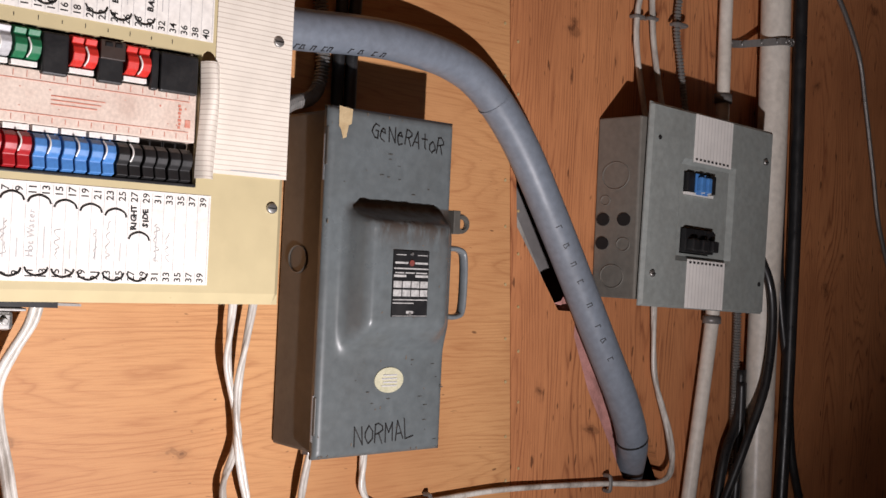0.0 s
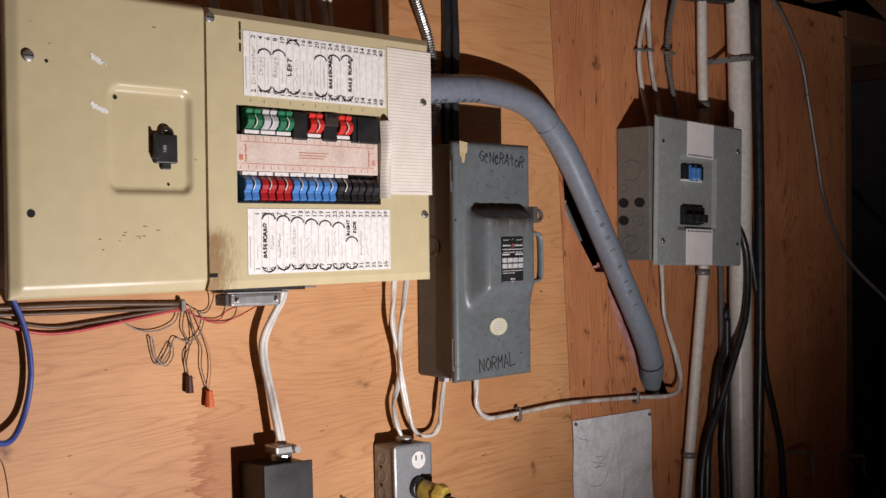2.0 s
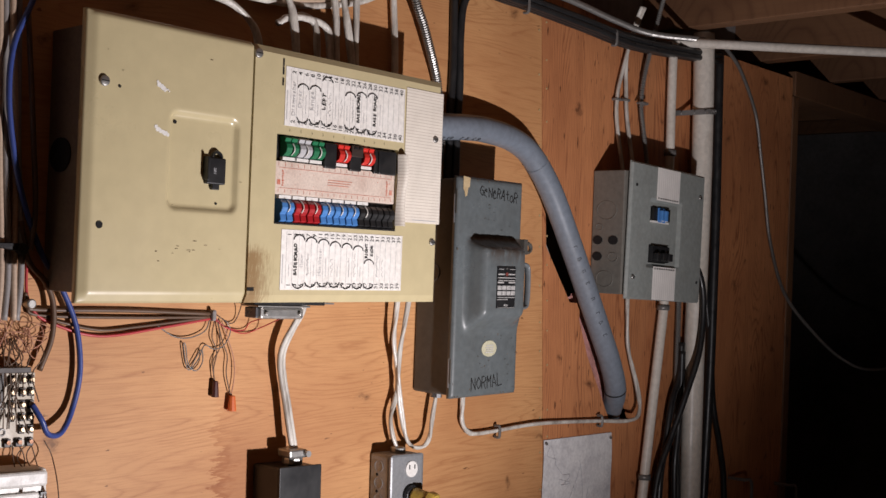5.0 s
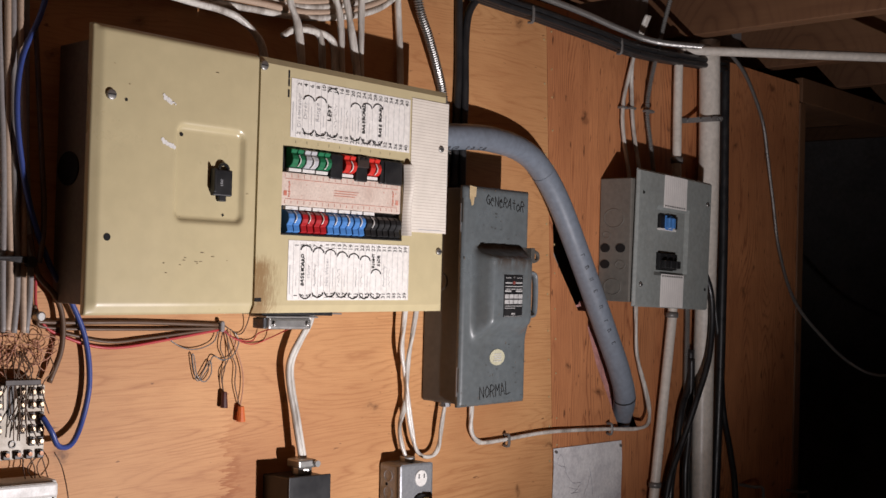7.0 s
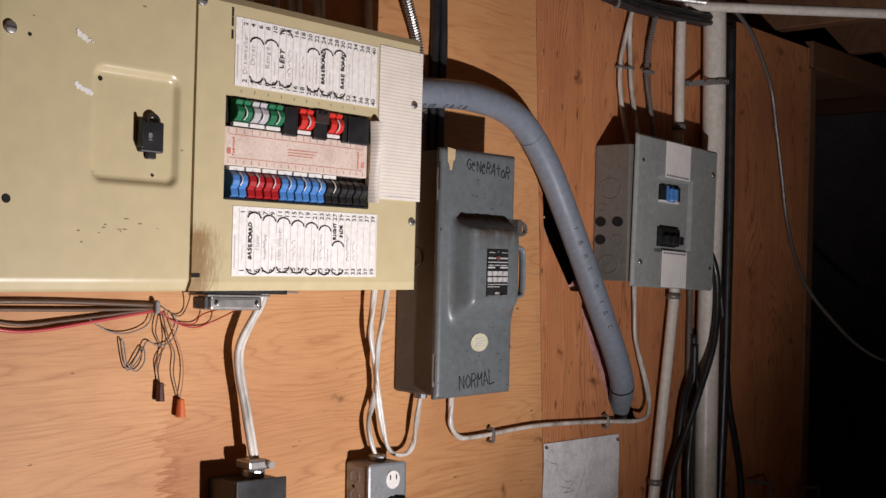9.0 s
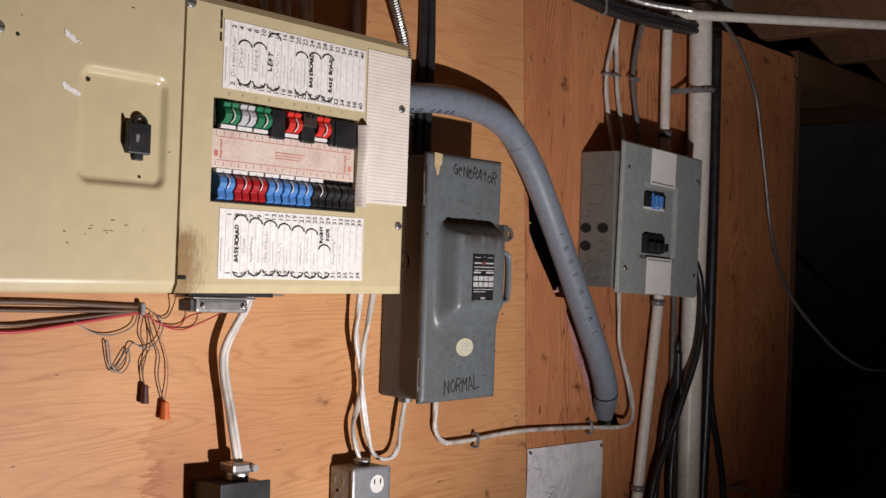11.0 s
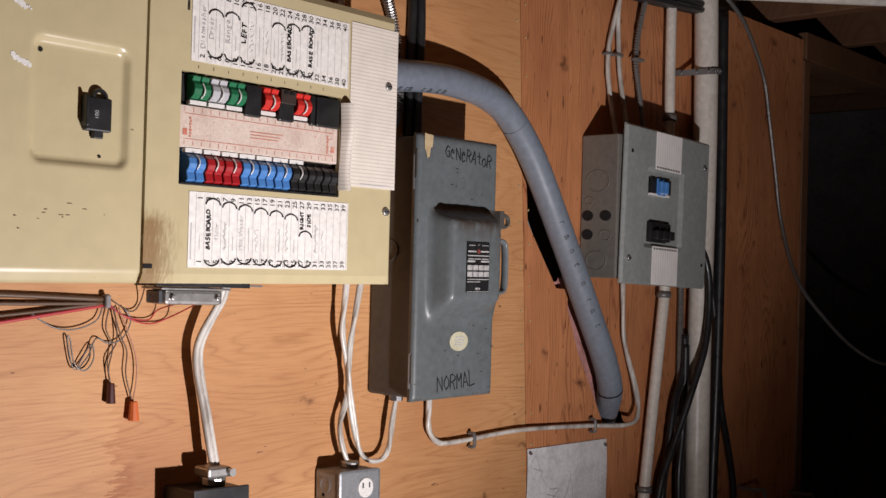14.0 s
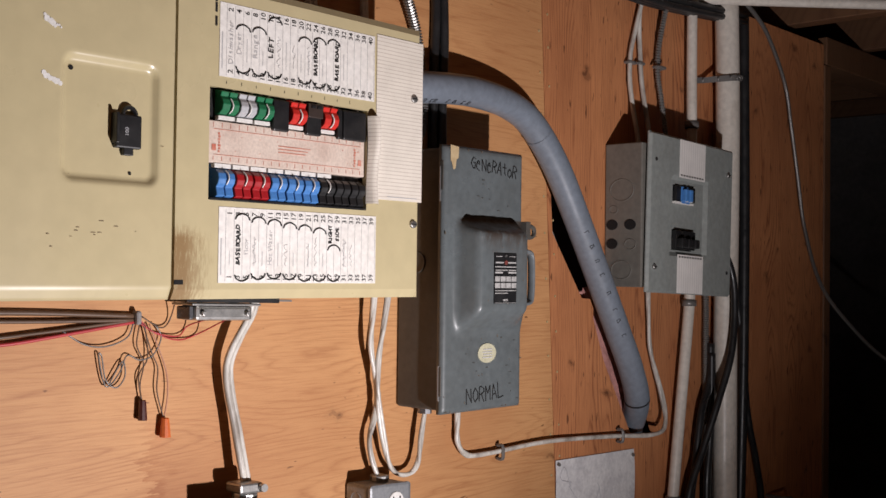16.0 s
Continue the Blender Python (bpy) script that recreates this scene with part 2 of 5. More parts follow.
GREYCABLE = worn("grey_cable_jacket", (0.27, 0.25, 0.24), (0.15, 0.13, 0.12), 0.45, scale=30)
BEIGECABLE = worn("beige_cable_jacket", (0.50, 0.37, 0.27), (0.3, 0.2, 0.14), 0.45, scale=30)
REDWIRE = worn("red_wire", (0.48, 0.045, 0.05), (0.25, 0.03, 0.03), 0.4, scale=40)
GREYWIRE = worn("thin_grey_wire", (0.20, 0.19, 0.18), (0.1, 0.08, 0.07), 0.4, 0.3, scale=40)
COPPER = worn("copper", (0.36, 0.20, 0.13), (0.18, 0.10, 0.07), 0.5, 0.9, scale=60)
BRASS = worn("tarnished_brass", (0.62, 0.48, 0.33), (0.25, 0.17, 0.11), 0.35, 0.85, scale=90, amount=0.7)
COPPERWIRE = worn("salmon_wire", (0.50, 0.24, 0.15), (0.3, 0.14, 0.09), 0.45, scale=60)
PVC = worn("grey_conduit_plastic", (0.172, 0.198, 0.235), (0.115, 0.125, 0.14), 0.40, scale=9, amount=0.35, bumps=0.04)
WHITEPVC = worn("off_white_pipe_plastic", (0.72, 0.67, 0.595), (0.46, 0.39, 0.31), 0.36, scale=8, amount=0.5)
PAPER = worn("paper", (0.83, 0.80, 0.75), (0.56, 0.50, 0.42), 0.6, scale=12, amount=0.4)
SHEET = worn("grey_stained_sheet", (0.76, 0.745, 0.735), (0.36, 0.345, 0.37), 0.55, scale=14, amount=0.7)
STRIP = ruled("ruled_directory_paper", (0.76, 0.70, 0.61), (0.46, 0.38, 0.31), 0.0052, "Z")
SUBLABEL = ruled("ruled_small_label", (0.80, 0.77, 0.73), (0.55, 0.52, 0.49), 0.0085, "X")
PINKCARD = worn("pinkish_card", (0.70, 0.58, 0.49), (0.50, 0.36, 0.29), 0.5, scale=28, amount=0.75)
REDINK = worn("red_ink", (0.56, 0.17, 0.11), (0.65, 0.38, 0.30), 0.5, scale=60, amount=0.8)
DULLRED = worn("dull_red_print", (0.20, 0.045, 0.035), (0.10, 0.04, 0.035), 0.5, scale=90, amount=0.8)
BLUEINK = worn("faded_blue_ink", (0.52, 0.52, 0.56), (0.62, 0.61, 0.62), 0.6, scale=50, amount=0.9)
INK = worn("black_ink", (0.015, 0.014, 0.014), (0.05, 0.045, 0.04), 0.5, scale=60)
PENCIL = worn("faded_pencil", (0.46, 0.45, 0.45), (0.6, 0.58, 0.55), 0.6, scale=60, amount=0.9)
PLATEPRINT = worn("worn_plate_metal", (0.58, 0.57, 0.55), (0.22, 0.21, 0.20), 0.4, 0.2, scale=160, amount=0.9)
RUST = worn("rust_stain", (0.43, 0.31, 0.145), (0.50, 0.41, 0.23), 0.7, scale=90, amount=1.0)
STICKER = worn("yellowed_sticker", (0.55, 0.52, 0.37), (0.36, 0.35, 0.22), 0.5, scale=70, amount=0.8)
TAPE = worn("yellowed_masking_tape", (0.52, 0.40, 0.23), (0.34, 0.23, 0.11), 0.6, scale=60, amount=0.8)
YELLOW = worn("yellow_rubber", (0.52, 0.35, 0.06), (0.10, 0.055, 0.018), 0.45, scale=60, amount=1.0)
MAROON = worn("dark_maroon_plastic", (0.075, 0.018, 0.014), (0.04, 0.012, 0.01), 0.4, scale=40)
ORANGE = worn("orange_plastic", (0.68, 0.15, 0.035), (0.4, 0.08, 0.02), 0.4, scale=40)
CONCRETE = worn("concrete", (0.23, 0.215, 0.195), (0.11, 0.10, 0.09), 0.9, scale=5, amount=0.8, bumps=0.5)
DARKCONC = worn("damp_dark_concrete", (0.22, 0.205, 0.20), (0.12, 0.11, 0.105), 0.9, scale=5, amount=0.8, bumps=0.5)
# for the unseen walls: kept very pale so they throw lamp light back
BOUNCEWALL = worn("pale_bounce_concrete", (0.74, 0.72, 0.69), (0.38, 0.36, 0.33), 0.9, scale=5, amount=0.6, bumps=0.4)
PINKWOOL = worn("pink_insulation", (0.56, 0.27, 0.24), (0.33, 0.15, 0.12), 0.95, scale=40, amount=0.8, bumps=0.9)
SCRATCHED = worn("dirty_scratch", (0.27, 0.20, 0.11), (0.12, 0.08, 0.045), 0.6, scale=120, amount=1.0)
WEATHERED = worn("weathered_grey_board", (0.33, 0.31, 0.28), (0.14, 0.125, 0.11), 0.8, scale=26, amount=0.8, bumps=0.3, streak=(1, 1, 0.35))
BOARDMAT = worn("beige_phenolic", (0.60, 0.525, 0.42), (0.4, 0.33, 0.25), 0.45, scale=30)

# ---- mesh helpers ----
PLACE, FITTED = {}, {}


def within(v, low, high):
    return min(max(v, low), high)


def settle(p):
    """From the first sketch of the wall to its true plan: the sketch was seen askew, so its plane is set straight here, fading out at the floor."""
    x, z = within(p[0], -1.0, 1.35), within(p[2], 0.85, 2.06) - 1.43
    d = 1 - 0.07505 * x + 0.0008 * z
    u, v = (1.02824 * x - 0.01576 * z + 0.01331) / d, (-0.01717 * x + 0.99233 * z - 0.00585) / d
    return Vector((p[0] + u - x, p[1], p[2] + (v - z) * within((p[2] - 0.1) / 0.75, 0, 1)))


def as_drawn(p):
    return Vector(p)


def shifted(dx, dz):
    return lambda p: settle(p) + Vector((dx, 0, dz))


def settle_shell(p):
    """The same, along the wall only, for what stands plumb from floor to ceiling."""
    return Vector((settle((p[0], 0, 1.43))[0], p[1], p[2]))


def settle_panel(p):
    return Vector((p[0] + 0.10 * max(0, p[0] + 0.083) + 0.035 * max(0, -0.40 - p[0]), p[1] * 1.11, 1.4175 + 0.97 * (p[2] - 1.419)))


def settle_switch(p):
    return Vector((0.072 + 1.033 * (p[0] - 0.059), p[1] * 1.14, 1.2238 + 0.9943 * (p[2] - 1.229)))


def settle_small_panel(p):
    return Vector((0.6470 + 1.13 * (p[0] - 0.593), p[1] * 1.30, 1.411 + 1.03 * (p[2] - 1.424)))


def thing(name, at, label, category, group="", kind="", fitted=settle):
    ob = new(name)
    ob.empty_display_size = 0.02
    ob.location = PLACE[ob] = fitted(at)
    FITTED[ob] = fitted
    return tagged(ob, label, category, group, kind)


def part(name, bm, material, parent=None, label="", smooth=False, fitted=None):
    """One mesh object, its origin in its own middle, under a thing or a part."""
    fitted = fitted or FITTED.get(parent, settle)
    pts = []
    for v in bm.verts:
        v.co = fitted(v.co)
        pts.append(v.co)
    lo = Vector([min(p[i] for p in pts) for i in range(3)])
    hi = Vector([max(p[i] for p in pts) for i in range(3)])
    mid = (lo + hi) / 2
    bmesh.ops.translate(bm, verts=bm.verts, vec=-mid)
    me = bpy.data.meshes.new(name)
    bm.to_mesh(me)
    bm.free()
    me.materials.append(material)
    if smooth:
        for p in me.polygons:
            p.use_smooth = True
    ob = new(name, me)
    PLACE[ob] = mid
    FITTED[ob] = fitted
    ob.location = mid - (PLACE[parent] if parent else Vector())
    ob.parent = parent
    return tagged(ob, label)


def solo(name, bm, material, label, category, group="", kind="", smooth=False, fitted=settle):
    return tagged(part(name, bm, material, None, "", smooth, fitted), label, category, group, kind)


def box(x0, x1, y0, y1, z0, z1, bevel=0.0, bm=None):
    own = bmesh.new()
    bmesh.ops.create_cube(own, size=1)
    for v in own.verts:
        v.co = Vector(((x0 + x1) / 2 + v.co.x * (x1 - x0), (y0 + y1) / 2 + v.co.y * (y1 - y0), (z0 + z1) / 2 + v.co.z * (z1 - z0)))
    if bevel:
        bmesh.ops.bevel(own, geom=own.edges[:], offset=bevel, segments=2, affect="EDGES", profile=0.5)
    return own if bm is None else join(bm, own)


def join(bm, other):
    me = bpy.data.meshes.new("joined")
    other.to_mesh(me)
    other.free()
    bm.from_mesh(me)
    bpy.data.meshes.remove(me)
    return bm


def curve_points(points, steps=8):
    """A smooth line through the points."""
    p = [Vector(q) for q in points]
    if len(p) == 2:
        return [p[0].lerp(p[1], i / steps) for i in range(steps + 1)]
    p = [2 * p[0] - p[1]] + p + [2 * p[-1] - p[-2]]
    out = []
    for a, b, c, d in zip(p, p[1:], p[2:], p[3:]):
        for i in range(steps):
            t = i / steps
            out.append(0.5 * (2 * b + (c - a) * t + (2 * a - 5 * b + 4 * c - d) * t * t + (3 * b - 3 * c + d - a) * t ** 3))
    return out + [p[-2]]


def tube(points, radius, sides=10, steps=8, flat=1.0, ribs=0.0, bm=None, wobble=0.0):
    """A round (or flattened) cable or pipe along a smooth line; ribs: pitch of an armoured winding."""
    line = curve_points(points, steps)
    if ribs:
        dense, total = [], 0.0
        for a, b in zip(line, line[1:]):
            n = max(1, round((b - a).length / (ribs / 4)))
            dense += [a.lerp(b, i / n) for i in range(n)]
        line = dense + [line[-1]]
    bm = bm or bmesh.new()
    rows, side = [], None
    for i, p in enumerate(line):
        d = (line[min(i + 1, len(line) - 1)] - line[max(i - 1, 0)]).normalized()
        if side is None:
            side = d.cross(Vector((0, 1, 0)))
            if side.length < 0.1:
                side = d.cross(Vector((0, 0, 1)))
        side = (side - d * side.dot(d)).normalized()
        up = side.cross(d)
        r = radius * (1.0 - (0.30 if ribs and i % 4 in (0, 1) else 0.0))
        if wobble:
            r *= 1 + wobble * noise.noise(p * 40)
        rows.append([bm.verts.new(p + side * math.cos(a) * r + up * math.sin(a) * r * flat) for a in (2 * math.pi * k / sides for k in range(sides))])
    for a, b in zip(rows, rows[1:]):
        for k in range(sides):
            bm.faces.new((a[k], a[(k + 1) % sides], b[(k + 1) % sides], b[k]))
    bm.faces.new(rows[0][::-1]), bm.faces.new(rows[-1])
    bmesh.ops.recalc_face_normals(bm, faces=bm.faces[:])
    return bm


def disc(c, r, depth, axis="y", sides=20, r2=None, bevel=0.0, bm=None):
    """A short cylinder or cone centred on c."""
    own = bmesh.new()
    bmesh.ops.create_cone(own, cap_ends=True, segments=sides, radius1=r, radius2=r if r2 is None else r2, depth=depth)
    if bevel:
        rim = [e for e in own.edges if abs(e.verts[0].co.z - e.verts[1].co.z) < 1e-6]
        bmesh.ops.bevel(own, geom=rim, offset=bevel, segments=2, affect="EDGES", profile=0.5)
    turn = {"y": pose(*c, 90), "x": pose(*c, 0, 90), "z": pose(*c)}[axis]
    bmesh.ops.transform(own, matrix=turn, verts=own.verts)
    return own if bm is None else join(bm, own)


def ring(c, r, thick, axis="y", sides=20, bm=None, arc=1.0, start=0.0):
    n = max(6, int(sides * arc))
    pts = []
    for i in range(n + 1):
        a = start + 2 * math.pi * arc * i / n
        u, v = r * math.cos(a), r * math.sin(a)
        pts.append((c[0] + u, c[1], c[2] + v) if axis == "y" else (c[0], c[1] + u, c[2] + v))
    return tube(pts, thick, 6, 1 if n > 10 else 2, bm=bm)


def plate(xs, zs, gaps, height, thick):
    """A pressed sheet over a grid in the wall's plane: height(i, j, x, z) is how far its face stands out; gaps are the cells left open."""
    bm = bmesh.new()
    g = [[bm.verts.new((x, -height(i, j, x, z), z)) for j, z in enumerate(zs)] for i, x in enumerate(xs)]
    h = [[bm.verts.new((x, -height(i, j, x, z) + thick, z)) for j, z in enumerate(zs)] for i, x in enumerate(xs)]
    cells = {(i, j) for i in range(len(xs) - 1) for j in range(len(zs) - 1)} - set(gaps)
    for i, j in cells:
        bm.faces.new((g[i][j], g[i + 1][j], g[i + 1][j + 1], g[i][j + 1]))
        bm.faces.new((h[i][j], h[i][j + 1], h[i + 1][j + 1], h[i + 1][j]))
        for di, dj, a, b in ((-1, 0, (i, j + 1), (i, j)), (1, 0, (i + 1, j), (i + 1, j + 1)), (0, -1, (i, j), (i + 1, j)), (0, 1, (i + 1, j + 1), (i, j + 1))):
            if (i + di, j + dj) not in cells:
                bm.faces.new((g[a[0]][a[1]], h[a[0]][a[1]], h[b[0]][b[1]], g[b[0]][b[1]]))
    for v in [v for v in bm.verts if not v.link_faces]:
        bm.verts.remove(v)
    bmesh.ops.recalc_face_normals(bm, faces=bm.faces[:])
    return bm


def card(x0, x1, y, z0, z1, thick=0.0006):
    return box(x0, x1, y - thick, y, z0, z1)


def letters(bm, text, size, place, weight=0.0, slant=0.0):
    """Adds upright or turned writing, facing out of the wall, to a bmesh."""
    cu = bpy.data.curves.new("writing", "FONT")
    cu.body, cu.size, cu.align_x, cu.align_y, cu.offset, cu.shear, cu.extrude, cu.resolution_u = text, size, "CENTER", "CENTER", weight, slant, 0.0001, 2
    ob = bpy.data.objects.new("writing", cu)
    me = bpy.data.meshes.new_from_object(ob)
    me.transform(place)
    bm.from_mesh(me)
    bpy.data.objects.remove(ob), bpy.data.curves.remove(cu), bpy.data.meshes.remove(me)
    return bm


def facing(x, y, z, turn=0.0):
    return pose(x, y, z, 90) @ pose(0, 0, 0, 0, 0, turn)


# pen strokes of hand-drawn capitals on a grid four wide and six high
STROKES = {"N": "00 06 40 46", "O": "20 02 04 26 44 42 20", "R": "00 06 26 45 44 23 03/23 40", "M": "00 06 23 46 40", "A": "00 26 40/12 32", "L": "06 00 40",
           "G": "45 26 04 02 20 40 43 23", "e": "03 33 24 14 03 01 10 30", "t": "26 21 30/04 44", "o": "20 01 03 24 43 41 20"}


def pen(bm, text, high, x, y, z, turn=0.0, step=0.8, weight=0.0012, seed=1):
    """Marker writing: each letter a few straight strokes, uneven in size and lean."""
    rnd = random.Random(seed)
    for i, ch in enumerate(text):
        k = high / 6 * rnd.uniform(0.9, 1.1)
        m = facing(x, y, z, turn) @ pose((i - (len(text) - 1) / 2) * step, rnd.uniform(-0.05, 0.05) * high, 0, 0, 0, rnd.uniform(-6, 6))
        wide = step * 0.72 / 4
        for line in STROKES[ch].split("/"):
            pts = [Vector(((int(p[0]) - 2 + rnd.uniform(-0.3, 0.3)) * wide, (int(p[1]) - 3 + rnd.uniform(-0.3, 0.3)) * k, 0)) for p in line.split()]
            for p, q in zip(pts, pts[1:]):
                d = q - p
                bar = bmesh.new()
                bmesh.ops.create_cube(bar, size=1, matrix=m @ Matrix.Translation((p + q) / 2) @ Matrix.Rotation(math.atan2(d.y, d.x), 4, "Z") @ Matrix.Diagonal((d.length + weight * 0.8, weight, 0.0003, 1)))
                join(bm, bar)
    return bm


def scrawl(bm, text, size, x, y, z, turn=0.0, step=0.8, weight=0.0005, seed=1):
    """Hand lettering: single letters with uneven size, lean and line."""
    rnd = random.Random(seed)
    wide = [step * size * {"M": 1.55, "W": 1.4, "I": 0.55, " ": 0.6, "t": 0.75, "e": 0.95, "l": 0.5, "r": 0.7}.get(ch, 1.0) for ch in text]
    for i, ch in enumerate(text):
        if ch == " ":
            continue
        off = sum(wide[:i]) + wide[i] / 2 - sum(wide) / 2
        k = size * rnd.uniform(0.92, 1.12)
        m = facing(x, y, z, turn) @ pose(off, rnd.uniform(-0.06, 0.06) * size, 0, 0, 0, rnd.uniform(-9, 9))
        letters(bm, ch, k, m, weight, rnd.uniform(-0.1, 0.2))
    return bm


def screw(parent, x, y, z, r=0.0065, material=None):
    s = part("screw", disc((x, y - 0.0015, z), r, 0.004, bevel=0.0015), material or CHROME, parent, "slotted plated screw", True)
    part("slot", box(x - r * 0.75, x + r * 0.75, y - 0.0040, y - 0.0036, z - 0.0007, z + 0.0007), INK, s)
    return s


# ---- the shell of the basement ----
def shell(name, bm, material, label, category):
    return solo(name, bm, material, label, category, kind="structure", fitted=settle_shell)


shell("floor", box(-2.8, 3.4, -3.2, 3.6, -0.12, 0.0), CONCRETE, "bare dark concrete basement floor", "floor")
shell("wall_north", box(-2.8, 1.44, 0.105, 0.25, 0, 2.30), DARKCONC, "rough dark concrete foundation wall behind plywood", "wall")
shell("wall_far", box(1.2, 3.4, 3.45, 3.6, 0, 2.30), DARKCONC, "dark concrete wall of the unlit room beyond", "wall")
shell("wall_passage", box(1.24, 1.44, 0.25, 3.45, 0, 2.30), DARKCONC, "dark concrete side wall of the unlit room", "wall")
# west, east and south walls stay out of view; pale as reflectors
shell("wall_west", box(-2.95, -2.8, -3.2, 3.6, 0, 2.30), BOUNCEWALL, "unseen pale wall, added to bounce light", "wall")
shell("wall_east", box(3.4, 3.55, -3.2, 0.0, 0, 2.30), BOUNCEWALL, "unseen pale wall, added to bounce light", "wall")
shell("wall_side", box(3.4, 3.55, 0.0, 3.6, 0, 2.30), DARKCONC, "dark concrete side wall of the unlit room", "wall")
shell("wall_south", box(-2.95, 3.55, -3.35, -3.2, 0, 2.30), BOUNCEWALL, "unseen pale wall, added to bounce light", "wall")
shell("ceiling", box(-2.95, 3.55, -3.35, 3.6, 2.30, 2.34), LUMBER, "underside of a bare board subfloor", "ceiling")

# two sheets of plywood; the second has a slanting slot cut for the conduit
ply = thing("plywood_lining", (-0.2, 0.02, 0.0), "unpainted fir plywood sheets lining the basement wall", "wall lining", kind="structure")


def seam(z):
    """Where the two sheets meet: the joint leans a little."""
    return 0.498 - 0.064 * (z - 1.05)


def sheet_of(loops):
    """A board cut to outlines that meet edge to edge."""
    bm = bmesh.new()
    for loop in loops:
        bm.faces.new([bm.verts.new((x, 0.0, z)) for x, z in loop])
    bmesh.ops.remove_doubles(bm, verts=bm.verts, dist=1e-5)
    bmesh.ops.recalc_face_normals(bm, faces=bm.faces[:])
    ex = bmesh.ops.extrude_face_region(bm, geom=bm.faces[:])
    bmesh.ops.translate(bm, verts=[v for v in ex["geom"] if isinstance(v, bmesh.types.BMVert)], vec=(0, 0.018, 0))
    bmesh.ops.recalc_face_normals(bm, faces=bm.faces[:])
    return bm


LOW, HIGH, END = 0.02, 2.035, 1.649
part("plywood_sheet", sheet_of([[(-2.10, LOW), (seam(LOW) - 0.002, LOW), (seam(HIGH) - 0.002, HIGH), (-2.10, HIGH)]]), PLY_A, ply, "flat-grained plywood sheet with knots and checks", fitted=as_drawn)
# the slot is joined to the outline by two cuts
left = [(0.472, 1.612), (0.481, 1.508), (0.575, 1.389), (0.614, 1.387), (0.613, 1.350), (0.650, 1.268), (0.745, 1.122)]
right = [(0.852, 1.108), (0.818, 1.165), (0.702, 1.345), (0.640, 1.440)]
part("plywood_sheet", sheet_of(([(seam(LOW), LOW), (END, LOW), (END, 1.108), right[0], left[-1], (seam(1.122), 1.122)],
                                [(seam(1.122), 1.122)] + left[::-1] + [(seam(1.612), 1.612)],
                                [(END, 1.108), (END, 1.612)] + left[:1] + right[::-1],
                                [(seam(1.612), 1.612)] + left[:1] + [(END, 1.612), (END, HIGH), (seam(HIGH), HIGH)])), PLY_B, ply, "darker plywood sheet with a slanting slot cut out", fitted=as_drawn)
rnd = random.Random(5)
wool = bmesh.new()
bmesh.ops.create_grid(wool, x_segments=26, y_segments=10, size=0.5)
for v in wool.verts:
    a, b = v.co.x + 0.5, v.co.y
    v.co = Vector((0.600 + 0.170 * a + b * 0.075, 0.016 + 0.010 * noise.noise((a * 9, b * 6, 3)), 1.405 - 0.270 * a + b * 0.03))
board = sheet_of([[(0.462, 1.615), (0.455, 1.520), (0.545, 1.378), (0.592, 1.380), (0.560, 1.434), (0.479, 1.555), (0.474, 1.615)]])
bmesh.ops.translate(board, verts=board.verts, vec=(0, 0.0195, 0))
solo("backing_board", board, WEATHERED, "weathered grey board seen behind the slot", "board", fitted=as_drawn)
solo("insulation_batt", wool, PINKWOOL, "pink fibreglass insulation showing in the slot", "insulation", smooth=True, fitted=as_drawn)
nails = bmesh.new()
for i in range(30):
    z = 0.95 + 0.037 * i + rnd.uniform(-0.012, 0.012)
    disc((seam(z) + (-0.012 if i % 2 else 0.014), -0.0006, z), 0.0022, 0.0012, sides=8, bm=nails)
solo("nail_heads", nails, RUST, "rusty nail heads along the plywood seam", "nail", kind="stuff", fitted=as_drawn)

# joists over the wall and the framing round the dark doorway
for k in range(-7, 6):
    x = 0.89 + 0.406 * k
    joist = solo("ceiling_joist", box(x, x + 0.038, -3.19, 3.44, 2.062, 2.299, 0.003), LUMBER, "rough-sawn wooden joist under the floor above", "joist", "ceiling joists", fitted=settle_shell)
shell("beam_header", box(1.45, 3.39, -0.005, 0.085, 1.985, 2.058, 0.003), LUMBER, "dark wooden header above an unlit opening", "beam")
shell("trim_jamb", box(1.4405, 1.478, -0.004, 0.24, 0, 1.984, 0.003), LUMBER, "wooden post at the end of the plywood", "post")

# ---- the big breaker panel, mounted on its side ----
panel = thing("breaker_panel", (-0.34, 0.0, 1.40), "cream enamelled breaker panel mounted sideways, stained and taped", "breaker panel", fitted=settle_panel)
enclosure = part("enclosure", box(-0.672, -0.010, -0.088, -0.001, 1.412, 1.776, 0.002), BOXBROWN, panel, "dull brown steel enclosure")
part("knockout_hole", disc((-0.6725, -0.032, 1.600), 0.024, 0.003, "x"), VOID, enclosure)
OUT, RIM = 0.104, 0.098


def pressed(i, j, x, z, nx, nz, open_left=False, open_right=False):
    edge = (i == 0 and not open_left) or (i == nx - 1 and not open_right) or j in (0, nz - 1)
    return RIM if edge else OUT


def soft(t):
    t = min(max(t, 0), 1)
    return t * t * (3 - 2 * t)


xs = [-0.686 + 0.2775 * i / 90 for i in range(91)]
zs = [1.399 + 0.394 * j / 110 for j in range(111)]


